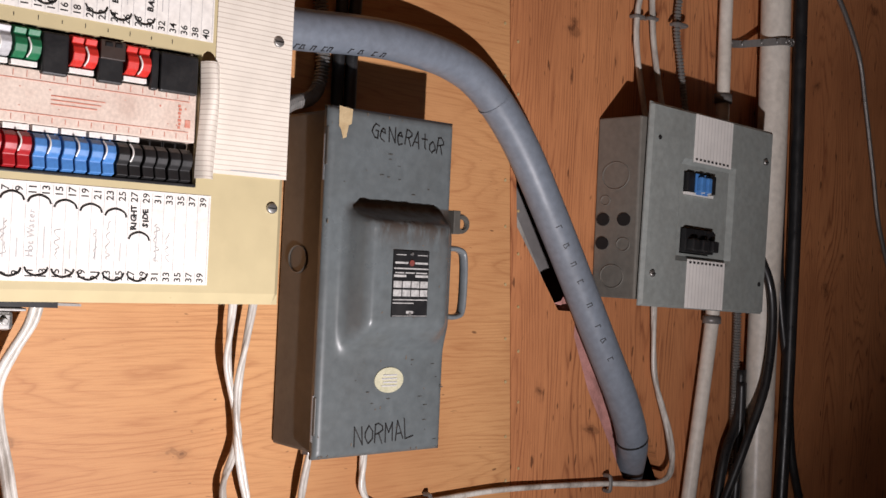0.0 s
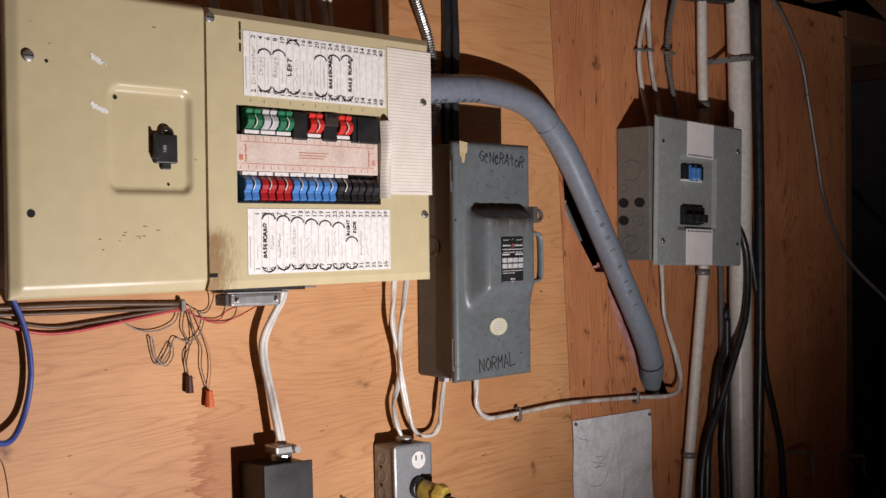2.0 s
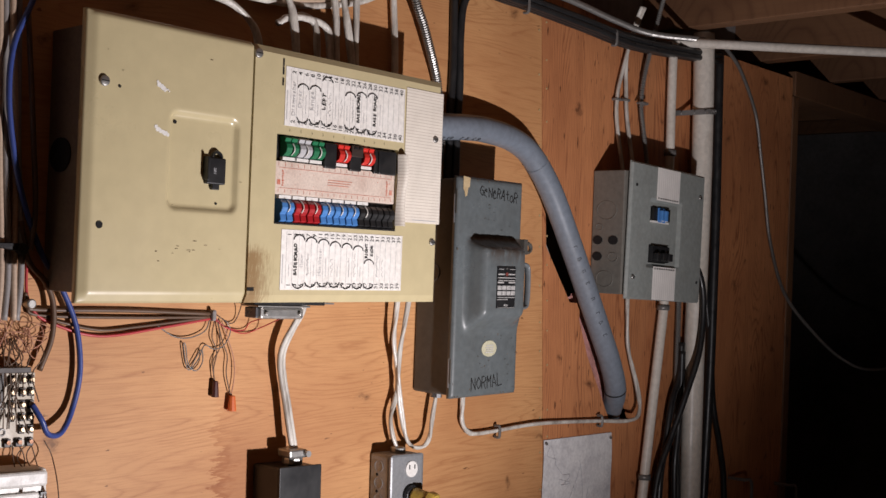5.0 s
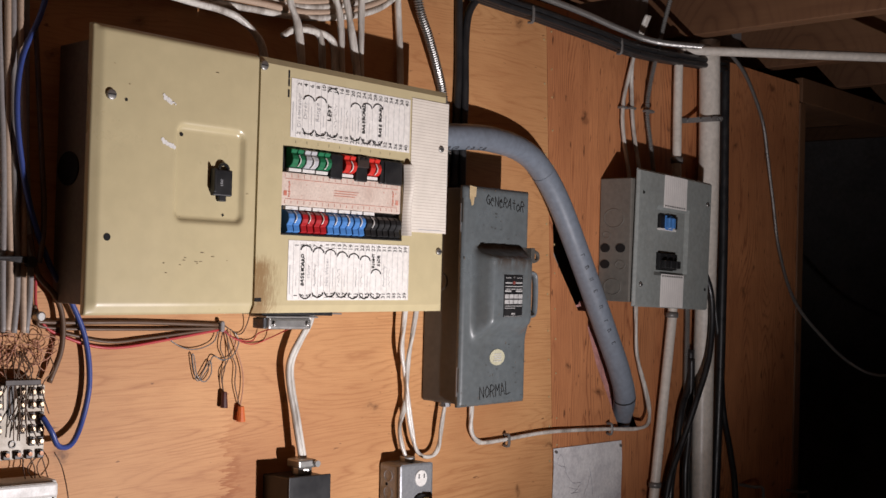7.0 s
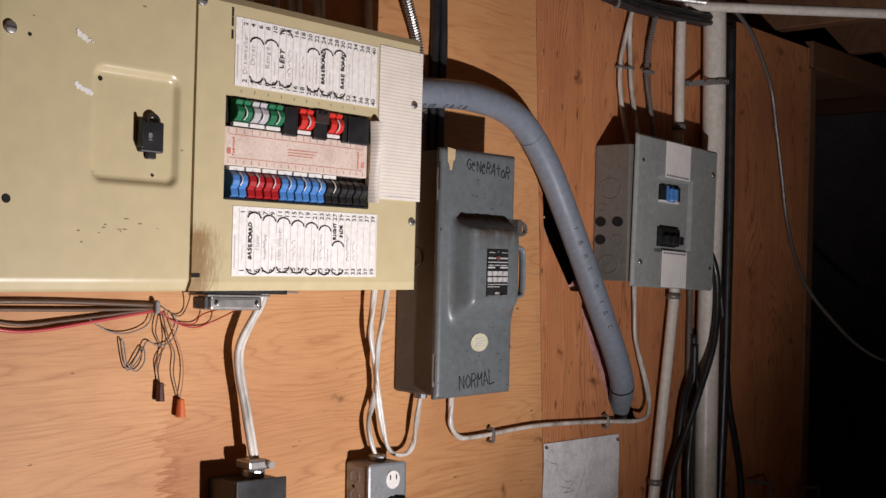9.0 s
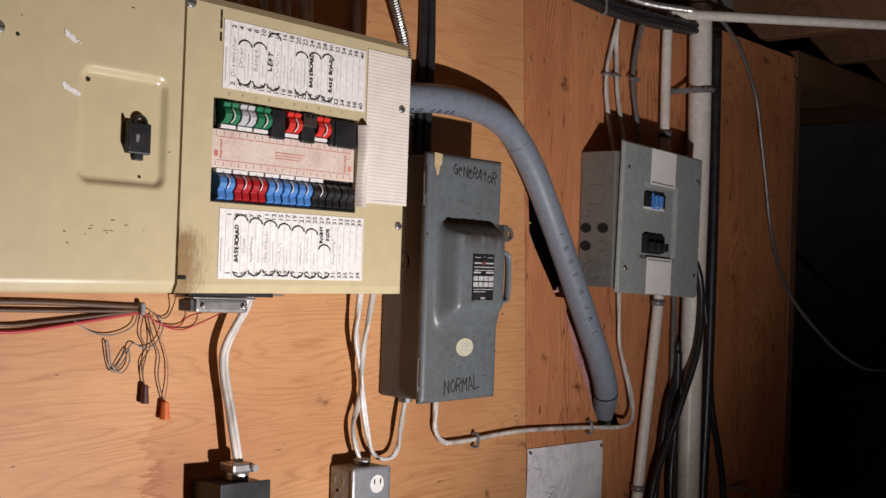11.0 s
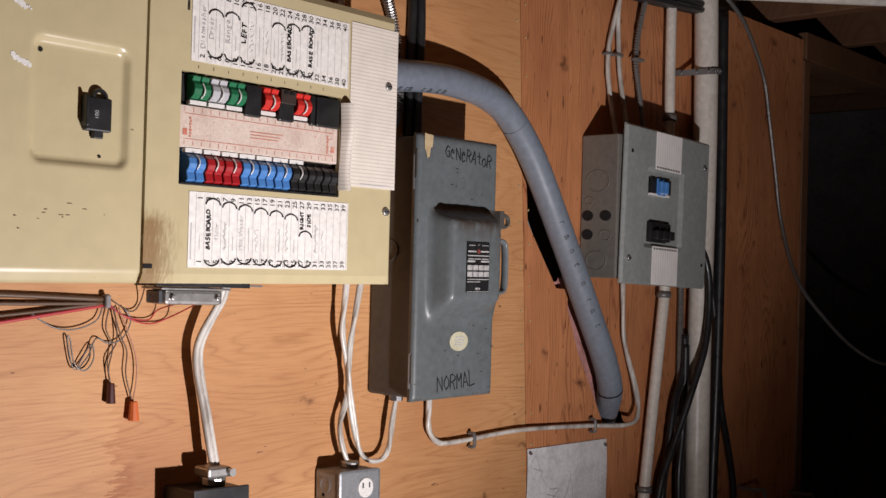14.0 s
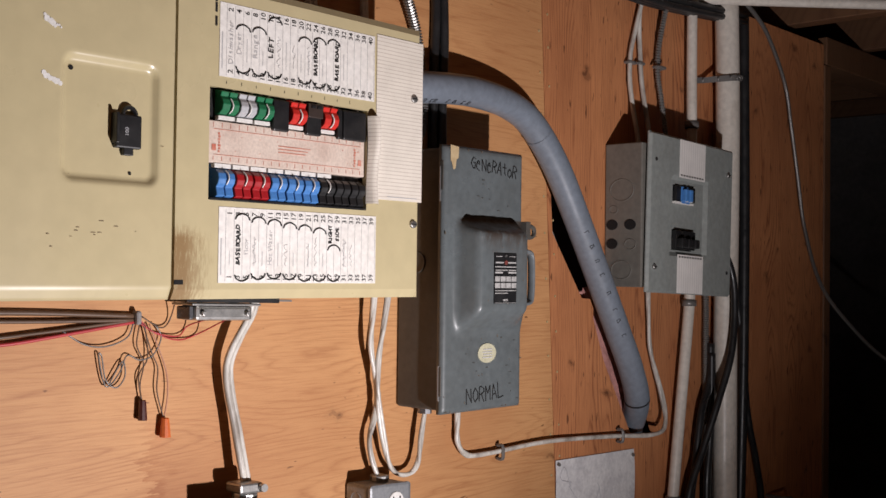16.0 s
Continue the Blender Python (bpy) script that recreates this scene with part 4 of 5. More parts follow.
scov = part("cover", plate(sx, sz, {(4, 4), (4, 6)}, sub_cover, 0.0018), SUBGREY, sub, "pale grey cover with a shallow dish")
for z0, z1 in ((1.490, 1.529), (1.577, 1.613)):
    part("bay_back", box(0.6745, 0.7515, -0.0600 - 0.0035, -0.0622, z0 - 0.004, z1 + 0.004), VOID, sub)
for k in range(2):
    x = 0.7005 + 0.0145 * k
    b = part("breaker", box(x, x + 0.0138, -0.074, -0.0636, 1.579, 1.611, 0.001), BLUEPL, sub, "blue breaker")
    part("rocker", box(x + 0.0015, x + 0.0118, -0.081, -0.073, 1.583, 1.606, 0.002), BLUEPL, b)
    part("white_line", box(x + 0.0120, x + 0.0133, -0.0785, -0.0735, 1.582, 1.605), WHITEPL, b)
part("pale_strip", box(0.681, 0.742, -0.0735, -0.0636, 1.5775, 1.5815), WHITEPL, sub)
part("breaker", box(0.682, 0.698, -0.074, -0.0636, 1.583, 1.611, 0.001), BLACK, sub)
part("breaker", box(0.7315, 0.7445, -0.075, -0.0636, 1.583, 1.611, 0.001), BLACK, sub)
for k in range(3):
    b = part("breaker", box(0.681 + 0.022 * k, 0.702 + 0.022 * k, -0.076, -0.0636, 1.492, 1.527, 0.001), BLACK, sub, "black breaker")
    part("rocker", box(0.684 + 0.022 * k, 0.699 + 0.022 * k, -0.086, -0.075, 1.495, 1.512, 0.002), BLACK, b)
for z0, z1, za in ((1.627, 1.6985, 1.6315), (1.4095, 1.482, 1.4775)):
    lab = part("circuit_label", card(0.690, 0.777, -0.0743, z0, z1), SUBLABEL, sub, "soiled ruled paper label")
    bars = bmesh.new()
    for k in range(9):
        box(0.694 + 0.009 * k, 0.6985 + 0.009 * k, -0.0754, -0.0750, za - 0.0016, za + 0.0016, bm=bars)
    part("number_bars", bars, INK, lab)
for x, z in ((0.615, 1.455), (0.862, 1.650)):
    screw(scov, x, -0.074, z, 0.005)
for x, z in ((0.615, 1.652), (0.866, 1.455)):
    part("bare_hole", disc((x, -0.0742, z), 0.0035, 0.0008, sides=12), VOID, scov)

# the cover hangs a little askew on its box
turn = Matrix.Translation((0.055, 0, 0.134)) @ Matrix.Rotation(radians(2.0), 4, "Y") @ Matrix.Translation((-0.055, 0, -0.134))
for ob in sub.children:
    if ob is not sbox:
        ob.matrix_local = turn @ Matrix.Translation(ob.location)

# ---- the grey conduit between the big panel and the slot ----
con = thing("conduit", (0.35, 0.0, 1.14), "thick grey plastic conduit sweeping down into the wall", "conduit", fitted=as_drawn)
run = [(-0.004, -0.045, 1.711), (0.068, -0.045, 1.714), (0.145, -0.044, 1.721), (0.218, -0.040, 1.724), (0.308, -0.034, 1.716), (0.373, -0.034, 1.689), (0.443, -0.034, 1.624), (0.513, -0.034, 1.527), (0.593, -0.034, 1.407), (0.640, -0.034, 1.335), (0.693, -0.032, 1.256), (0.737, -0.020, 1.188), (0.797, 0.034, 1.120)]
part("pipe", tube(run, 0.0246, 24, 10), PVC, con, "", True)
part("coupling_edge", tube([(0.3905, -0.034, 1.6745), (0.3925, -0.034, 1.6728)], 0.0249, 24, 1), PVC, con)
band = tube([(0.7345, -0.0210, 1.1920), (0.7365, -0.0202, 1.1888)], 0.0258, 20, 1)
part("tape_band", band, BLACK, con, "black band near the wall")
print_bars = bmesh.new()
line = curve_points(run, 10)


def stroke(at, along, out, u, v, long, turn):
    """One dark bar of the print, laid on the pipe's skin u along it and v round it."""
    across = out.cross(along)
    rim = (out * math.cos(v / 0.0246) + across * math.sin(v / 0.0246)).normalized()
    m = Matrix((along, rim.cross(along), rim)).transposed().to_4x4()
    m.translation = at + along * u + rim * 0.0247
    bar = bmesh.new()
    bmesh.ops.create_cube(bar, size=1, matrix=m @ Matrix.Rotation(turn, 4, "Z") @ Matrix.Diagonal((long, 0.0011, 0.0007, 1)))
    join(print_bars, bar)


for first, last, count, face in ((71, 94, 10, Vector((-0.50, -0.84, -0.18))), (8, 27, 11, Vector((-0.15, -0.45, -0.88)))):
    for i in range(count):
        k = first + (last - first) * i // count
        if i in (5, 8):
            continue
        along = (line[k + 1] - line[k]).normalized()
        out = (face - along * face.dot(along)).normalized()
        stroke(line[k], along, out, -0.0022, 0.0, 0.0085, 1.57)
        if i % 3:
            stroke(line[k], along, out, 0.0022, 0.0, 0.0085, 1.57 + 0.5 * (i % 2))
        for j in range(1 + i % 2):
            stroke(line[k], along, out, 0.0, (0.0038, -0.0038)[j], 0.0050, 0.2 * j)
tagged(part("pipe_print", print_bars, INK, con), kind="stuff")

# ---- cables ----
CABLES = "cables on the plywood wall"


def cable(points, radius, material, label, y=None, sides=10, flat=1.0, ribs=0.0, name="cable", steps=8, fitted=settle):
    pts = [(p[0], y if len(p) == 2 else p[1], p[-1]) for p in points]
    bm = tube(pts, radius, sides, steps, flat, ribs)
    return solo(name, bm, material, label, "cable", CABLES, smooth=not ribs, fitted=fitted)


def strap(x, z, w=0.022, h=0.006, y=-0.011, turn=0.0, material=None):
    bm = bmesh.new()
    for s in (-1, 1):
        disc((0, 0, s * w / 2), 0.0025, 0.004, bm=bm)
    tube([(0, 0.010, -w / 2), (0, -0.001, -w / 2), (0, -0.003, 0), (0, -0.001, w / 2), (0, 0.010, w / 2)], h / 2, 6, 3, bm=bm)
    bmesh.ops.transform(bm, matrix=pose(x, y, z, 0, turn), verts=bm.verts)
    return solo("cable_staple", bm, GREYWIRE, "small steel staple holding a cable", "staple", "cable staples")


def pair(points, gap, radius, material, label, y, flat=1.0, twist=1.4):
    """A flat jacketed cable: two ridges in one skin."""
    pts = [(p[0], y if len(p) == 2 else p[1], p[-1]) for p in points]
    bm = tube(pts, radius, 8, 8, flat)
    dense = curve_points(pts, 2)
    tube([(a[0] + gap * math.cos(twist * i), a[1] - 0.001 - 0.3 * gap * math.sin(twist * i) ** 2, a[2] + gap * 0.3) for i, a in enumerate(dense)], radius * 0.92, 8, 8, flat, bm=bm)
    return solo("cable", bm, material, label, "cable", CABLES, smooth=True)


W = "white plastic-sheathed house cable"
pair([(0.188, 1.236), (0.190, 1.175), (0.206, 1.150), (0.232, 1.146), (0.281, 1.148), (0.419, 1.156), (0.610, 1.152), (0.700, -0.028, 1.150), (0.742, -0.030, 1.166), (0.748, -0.016, 1.223), (0.722, 1.311), (0.712, 1.428)], 0.0036, 0.0040, WHITECABLE, W + " looping from switch to small panel", -0.010)
strap(0.292, 1.147, y=-0.014), strap(0.625, 1.152, y=-0.014)
pair([(-0.012, -0.03, 1.412), (-0.010, -0.024, 1.331), (0.006, -0.018, 1.249), (-0.008, -0.018, 1.189), (0.004, -0.024, 1.128)], 0.0042, 0.0035, WHITECABLE, W + " dropping to the outlet box", -0.02)
pair([(0.012, -0.035, 1.412), (0.004, -0.026, 1.310), (0.006, -0.022, 1.229), (0.028, -0.022, 1.152), (0.060, -0.022, 1.131), (0.088, -0.022, 1.150), (0.104, -0.022, 1.228)], 0.0042, 0.0035, WHITECABLE, W + " looping up into the safety switch", -0.02)
pair([(-0.236, -0.040, 1.410), (-0.242, -0.032, 1.372), (-0.270, -0.022, 1.306), (-0.258, -0.024, 1.223), (-0.246, -0.032, 1.142)], 0.0066, 0.0043, WHITECABLE, W + " feeding the black box", -0.03, twist=0.05)
# above the big panel
for pts in ([(-0.145, -0.05, 2.02), (-0.146, -0.05, 1.93), (-0.148, -0.05, 1.775)], [(-0.205, -0.04, 1.99), (-0.180, -0.05, 1.924), (-0.169, -0.05, 1.867), (-0.150, -0.05, 1.775)],
            [(-0.325, -0.06, 1.96), (-0.310, -0.06, 1.899), (-0.297, -0.06, 1.864), (-0.278, -0.055, 1.775)], [(-0.318, -0.05, 1.845), (-0.298, -0.05, 1.856), (-0.262, -0.05, 1.863), (-0.236, -0.05, 1.850), (-0.230, -0.05, 1.775)],
            [(-0.27, -0.045, 1.868), (-0.237, -0.045, 1.864), (-0.207, -0.045, 1.850), (-0.199, -0.045, 1.775)], [(-0.62, -0.06, 1.872), (-0.492, -0.055, 1.866), (-0.441, -0.05, 1.865), (-0.398, -0.05, 1.855), (-0.364, -0.05, 1.828), (-0.352, -0.05, 1.775)],
            [(-0.225, -0.045, 1.95), (-0.190, -0.045, 1.90), (-0.186, -0.045, 1.775)]):
    pair(pts, 0.004, 0.0052, WHITECABLE, W + " entering the top of the panel", -0.05)
for k in range(5):
    cable([(-1.30, -0.03 - 0.012 * (k % 2), 1.882 + 0.011 * k), (-0.70, -0.03 - 0.012 * (k % 2), 1.876 + 0.011 * k), (-0.377, -0.026 - 0.010 * (k % 2), 1.884 + 0.010 * k), (-0.23, -0.024, 1.893 + 0.009 * k), (-0.08, -0.02, 1.935 + 0.012 * k), (0.02, -0.02, 2.02 + 0.01 * k)], 0.0058, (WHITECABLE, BEIGECABLE)[k % 2], "one of a run of pale cables above the panel", sides=8)
cable([(-0.026, 2.03), (-0.024, 1.958), (-0.016, 1.855), (-0.014, 1.775)], 0.0062, WHITECABLE, W + " straight down the wall", -0.012)
cable([(-0.005, -0.030, 2.040), (0.018, -0.030, 1.945), (0.050, -0.026, 1.893), (0.078, -0.020, 1.848), (0.106, -0.012, 1.800), (0.120, -0.0095, 1.742), (0.124, -0.0095, 1.692), (0.119, -0.011, 1.660), (0.102, -0.018, 1.641), (0.070, -0.032, 1.631), (0.042, -0.044, 1.618), (0.002, -0.054, 1.610)], 0.0092, ARMOUR, "flexible steel armoured cable into the panel side", ribs=0.0045, name="armoured_cable", fitted=as_drawn)
cable([(0.250, -0.035, 2.014), (0.200, -0.022, 2.000), (0.172, -0.014, 1.965), (0.166, -0.012, 1.90), (0.169, -0.012, 1.80), (0.166, -0.012, 1.70), (0.164, -0.015, 1.618)], 0.0080, BLACKCABLE, "black cable bending down behind the conduit", steps=10, fitted=as_drawn)
cable([(0.148, 2.03), (0.149, 1.95), (0.152, 1.84), (0.149, 1.74), (0.148, 1.618)], 0.0075, BLACKCABLE, "black cable down the plywood", -0.009, fitted=as_drawn)
# black bundle and armoured cable along the top of the wall
for k in range(7):
    cable([(-0.4 + 0.05 * k, -0.02 - 0.011 * (k % 3), 2.032 + 0.010 * (k // 3)), (0.213, -0.018 - 0.011 * (k % 3), 1.997 + 0.011 * (k // 3)), (0.331, -0.018 - 0.011 * (k % 3), 1.992 + 0.011 * (k // 3)), (0.516, -0.018 - 0.012 * (k % 3), 1.980 + 0.011 * (k // 3)), (0.70, -0.018 - 0.011 * (k % 3), 1.969 + 0.012 * (k // 3)), (1.02, -0.02 - 0.01 * (k % 3), 1.985 + 0.012 * (k // 3))], 0.0068, BLACKCABLE, "black cable in a bundle under the joists", sides=8)
cable([(0.10, -0.06, 2.035), (0.350, -0.055, 2.024), (0.469, -0.052, 2.017), (0.587, -0.05, 2.006), (0.72, -0.05, 2.000), (0.93, -0.05, 2.02)], 0.0068, ARMOUR, "armoured cable along the top of the wall", ribs=0.0056, name="armoured_cable")
strap(0.31, 1.99, 0.03, 0.006, -0.044), strap(0.60, 1.972, 0.03, 0.006, -0.044)
# into the small panel
cable([(0.712, -0.03, 2.06), (0.707, -0.016, 2.02), (0.668, 1.90), (0.656, 1.849), (0.660, 1.79), (0.674, -0.02, 1.685)], 0.0046, WHITECABLE, W + " down to the small panel", -0.010)
cable([(0.722, -0.03, 2.06), (0.712, -0.018, 2.02), (0.688, 1.954), (0.690, 1.853), (0.700, 1.79), (0.716, -0.02, 1.685)], 0.0046, WHITECABLE, W + " down to the small panel", -0.010)
strap(0.660, 1.851, 0.016, turn=90), strap(0.690, 1.853, 0.016, turn=90)
cable([(0.757, -0.06, 2.10), (0.770, -0.03, 2.031), (0.748, -0.015, 1.911), (0.742, -0.013, 1.847), (0.750, -0.016, 1.79), (0.762, -0.024, 1.685)], 0.0058, ARMOUR, "armoured cable into the small panel", ribs=0.0052, name="armoured_cable")
strap(0.743, 1.852, 0.024, turn=90, y=-0.02)
cable([(0.905, 1.43), (0.912, 1.40), (0.911, 1.231), (0.918, 1.05), (0.922, 0.90)], 0.0075, ARMOUR, "armoured cable below the small panel", -0.012, ribs=0.0045, name="armoured_cable")
# thin armoured cable swinging across the dark opening
cable([(1.17, 2.06), (1.23, 2.045), (1.31, 2.00), (1.40, 1.90), (1.437, 1.80), (1.475, 1.68), (1.518, 1.55), (1.620, 1.41), (1.80, -0.018, 1.30), (2.00, -0.03, 1.21), (2.25, -0.03, 1.165), (2.70, -0.03, 1.17)], 0.0052, ARMOUR, "thin armoured cable sagging past the doorway", -0.011, sides=8, ribs=0.0038, name="armoured_cable", fitted=as_drawn)
# black cables over the white pipes
B = "black cable hanging beside the white pipe"
cable([(0.860, -0.045, 1.52), (0.902, -0.062, 1.500), (0.926, -0.070, 1.431), (0.918, -0.070, 1.312), (0.886, -0.058, 1.208), (0.855, -0.04, 1.107), (0.822, -0.03, 1.021), (0.806, -0.03, 0.90), (0.81, -0.03, 0.6)], 0.0072, BLACKCABLE, B)
cable([(1.172, 2.03), (1.175, 1.90), (1.182, 1.60), (1.182, 1.40), (1.180, 1.20), (1.165, 0.83), (1.16, 0.6)], 0.0125, BLACKCABLE, B, -0.018, fitted=as_drawn)
cable([(1.018, 1.70), (1.021, 1.472), (1.052, 1.309), (1.070, 1.172), (1.107, 1.060), (1.130, 0.946), (1.14, 0.6)], 0.0075, BLACKCABLE, B, -0.012)
cable([(0.915, 1.32), (0.909, 1.245), (0.879, 1.181), (0.858, 1.079), (0.839, 0.975), (0.83, 0.6)], 0.008, BLACKCABLE, B, -0.022)
cable([(0.912, 1.30), (0.911, 1.245), (0.905, 1.127), (0.893, 1.036), (0.896, 0.90), (0.89, 0.6)], 0.008, BLACKCABLE, B, -0.026)
cable([(0.985, 1.72), (0.990, 1.50), (0.985, 1.35), (0.940, 1.24), (0.905, 1.12), (0.915, 0.95), (0.92, 0.6)], 0.007, BLACKCABLE, B, -0.022)

# ---- white plastic pipes ----
p1 = thing("conduit_pipe", (0.84, 0.0, 0.3), "slim off-white plastic pipe running to the small panel", "pipe")
part("upper_pipe", tube([(0.850, -0.024, 2.006), (0.848, -0.022, 1.971), (0.846, -0.022, 1.86), (0.846, -0.022, 1.685)], 0.0105, 16, 8), WHITEPVC, p1, "", True)
part("lower_pipe", tube([(0.838, -0.022, 1.426), (0.834, -0.022, 1.38), (0.803, -0.022, 1.18), (0.773, -0.022, 0.982), (0.72, -0.022, 0.62)], 0.0112, 16, 8), WHITEPVC, p1, "", True)
part("connector", disc((0.846, -0.022, 1.752), 0.0140, 0.014, "z"), GREYWIRE, p1, "dark clamp ring", True)
part("connector", disc((0.836, -0.022, 1.400), 0.0145, 0.012, "z"), GREYWIRE, p1, "dark clamp ring", True)
part("connector", disc((0.7790, -0.022, 1.020), 0.0145, 0.012, "z"), GREYWIRE, p1, "dark clamp ring", True)
part("overhead_pipe", tube([(0.850, -0.024, 2.006), (0.90, -0.05, 2.008), (1.224, -0.40, 2.005), (1.9, -1.13, 2.005)], 0.0108, 16, 8), WHITEPVC, p1, "", True)
p2 = thing("plastic_pipe", (0.96, 0.0, 0.0), "thick off-white plastic pipe standing against the plywood", "pipe")
part("pipe", tube([(0.952, -0.036, 2.04), (0.956, -0.036, 1.85), (0.955, -0.036, 1.65), (0.948, -0.036, 1.404), (0.944, -0.036, 1.1), (0.944, -0.036, 0.02)], 0.0245, 24, 6), WHITEPVC, p2, "", True)
st = bmesh.new()
path = curve_points([(0.868, -0.003, 1.847), (0.900, -0.006, 1.850), (0.922, -0.036, 1.853), (0.938, -0.060, 1.855), (0.956, -0.0635, 1.857), (0.974, -0.056, 1.859), (0.984, -0.032, 1.860), (1.000, -0.004, 1.862)], 5)
rows = [[st.verts.new((p.x, p.y - t, p.z + h)) for h, t in ((-0.006, 0), (0.006, 0), (0.006, 0.0015), (-0.006, 0.0015))] for p in path]
for a, b in zip(rows, rows[1:]):
    for k in range(4):
        st.faces.new((a[k], a[(k + 1) % 4], b[(k + 1) % 4], b[k]))
bmesh.ops.recalc_face_normals(st, faces=st.faces[:])
for p in path[2::4]:
    ring((p.x, p.y - 0.002, p.z), 0.0042, 0.0012, sides=10, bm=st)
solo("pipe_strap", st, GREYWIRE, "perforated steel strap round the white pipe", "strap")

# ---- transformer, its wires and the wire nuts ----
tr = thing("bell_transformer", (-0.305, -0.06, 1.365), "small silver bell transformer under the breaker panel", "transformer", fitted=shifted(-0.012, -0.004))
part("core", box(-0.350, -0.262, -0.082, -0.046, 1.3735, 1.3925, 0.0045), CHROME, tr, "shiny silver case")
part("flange", box(-0.358, -0.252, -0.086, -0.042, 1.3925, 1.3955, 0.001), CHROME, tr, "bright folded flange")
part("end_cap", box(-0.3565, -0.3500, -0.078, -0.050, 1.3745, 1.3915, 0.002), DARKSTEEL, tr)
part("mounting_plate", box(-0.366, -0.222, -0.086, -0.040, 1.3965, 1.4035), BLACKBOX, tr)
part("mounting_tongue", box(-0.222, -0.196, -0.080, -0.062, 1.3985, 1.4010), CHROME, tr, "bare steel tongue")
for x in (-0.340, -0.272):
    part("terminal_screw", disc((x, -0.0845, 1.3825), 0.0035, 0.005, sides=12, bevel=0.001), CHROME, tr)
WB = "thin low-voltage wire beside the transformer"
for pts, m in (([(-0.399, 1.367), (-0.366, 1.349), (-0.333, 1.341), (-0.300, 1.350), (-0.290, -0.06, 1.374)], REDWIRE), ([(-0.395, 1.370), (-0.372, 1.352), (-0.335, 1.346), (-0.318, 1.360), (-0.312, -0.06, 1.374)], REDWIRE),
               ([(-0.39, 1.372), (-0.36, 1.357), (-0.345, 1.372), (-0.352, -0.03, 1.41)], BROWNCABLE), ([(-0.50, 1.354), (-0.47, 1.337), (-0.44, 1.334), (-0.41, 1.345), (-0.40, 1.366)], GREYWIRE),
               ([(-0.392, 1.362), (-0.396, 1.335), (-0.386, 1.312), (-0.391, 1.285), (-0.389, 1.262)], BROWNCABLE), ([(-0.385, 1.364), (-0.380, 1.320), (-0.393, 1.295), (-0.388, 1.262)], BROWNCABLE),
               ([(-0.387, 1.362), (-0.374, 1.325), (-0.365, 1.305), (-0.366, 1.275), (-0.356, 1.240)], BROWNCABLE), ([(-0.378, 1.362), (-0.366, 1.336), (-0.352, 1.300), (-0.350, 1.270), (-0.355, 1.240)], COPPERWIRE),
               ([(-0.37, 1.362), (-0.36, 1.345), (-0.372, 1.322), (-0.392, 1.316), (-0.410, 1.322), (-0.421, 1.300), (-0.440, 1.284), (-0.450, 1.322), (-0.446, 1.322), (-0.440, 1.292), (-0.425, 1.282), (-0.413, 1.296), (-0.416, 1.315), (-0.430, 1.296), (-0.436, 1.284)], GREYWIRE)):
    cable(pts, 0.0010, m, WB, -0.006, sides=6, name="wire", steps=6)
solo("wire_nut", disc((-0.3885, -0.008, 1.252), 0.0062, 0.026, "z", 10, 0.0045, 0.001), MAROON, "dark maroon twist-on wire nut", "wire nut", "wire nuts")
solo("wire_nut", disc((-0.3555, -0.009, 1.228), 0.0075, 0.025, "z", 10, 0.0050, 0.001), ORANGE, "orange twist-on wire nut", "wire nut", "wire nuts")
solo("wire_clip", box(-0.401, -0.393, -0.014, -0.001, 1.361, 1.379, 0.003), GREYCABLE, "grey clip bunching wires under the panel", "clip")
for pts, r, m in (([(-0.72, 1.399), (-0.714, 1.381), (-0.698, 1.375), (-0.545, 1.3755), (-0.395, 1.372)], 0.0033, BROWNCABLE), ([(-0.716, 1.380), (-0.697, 1.367), (-0.543, 1.365), (-0.395, 1.367)], 0.0024, BROWNCABLE),
                  ([(-0.720, 1.47), (-0.719, 1.446), (-0.717, 1.395), (-0.700, 1.367), (-0.664, 1.351), (-0.619, 1.339), (-0.573, 1.338), (-0.496, 1.349), (-0.396, 1.365)], 0.0023, REDWIRE), ([(-0.69, 1.364), (-0.662, 1.357), (-0.599, 1.346), (-0.534, 1.351), (-0.396, 1.367)], 0.0022, BROWNCABLE)):
    cable(pts, r, m, "thin cable strung under the big panel", -0.0055, sides=8)

# ---- black box and outlet ----
bb = thing("junction_box", (-0.26, 0.0, 0.86), "black enamelled steel box fixed to the plywood", "junction box")
part("case", box(-0.303, -0.219, -0.066, -0.001, 0.86, 1.126, 0.003), BLACKBOX, bb)
part("lid", box(-0.305, -0.217, -0.0705, -0.0665, 0.857, 1.129, 0.001), BLACKBOX, bb)
con2 = part("cable_connector", disc((-0.250, -0.036, 1.1325), 0.017, 0.012, "z", 12, bevel=0.002), CHROME, bb, "plated cable clamp")
part("clamp_bar", box(-0.269, -0.231, -0.052, -0.020, 1.138, 1.152, 0.003), CHROME, con2)
part("clamp_screw", disc((-0.235, -0.054, 1.145), 0.0055, 0.010), CHROME, con2)
ob_ = thing("outlet_box", (0.0, 0.0, 1.02), "galvanised surface box with a duplex socket and plug", "outlet")
part("case", box(-0.040, 0.039, -0.050, -0.001, 1.021, 1.127, 0.005), GALV, ob_)
cp = part("cover_plate", box(-0.041, 0.040, -0.0545, -0.0505, 1.020, 1.128, 0.004), GALV, ob_, "galvanised cover plate")
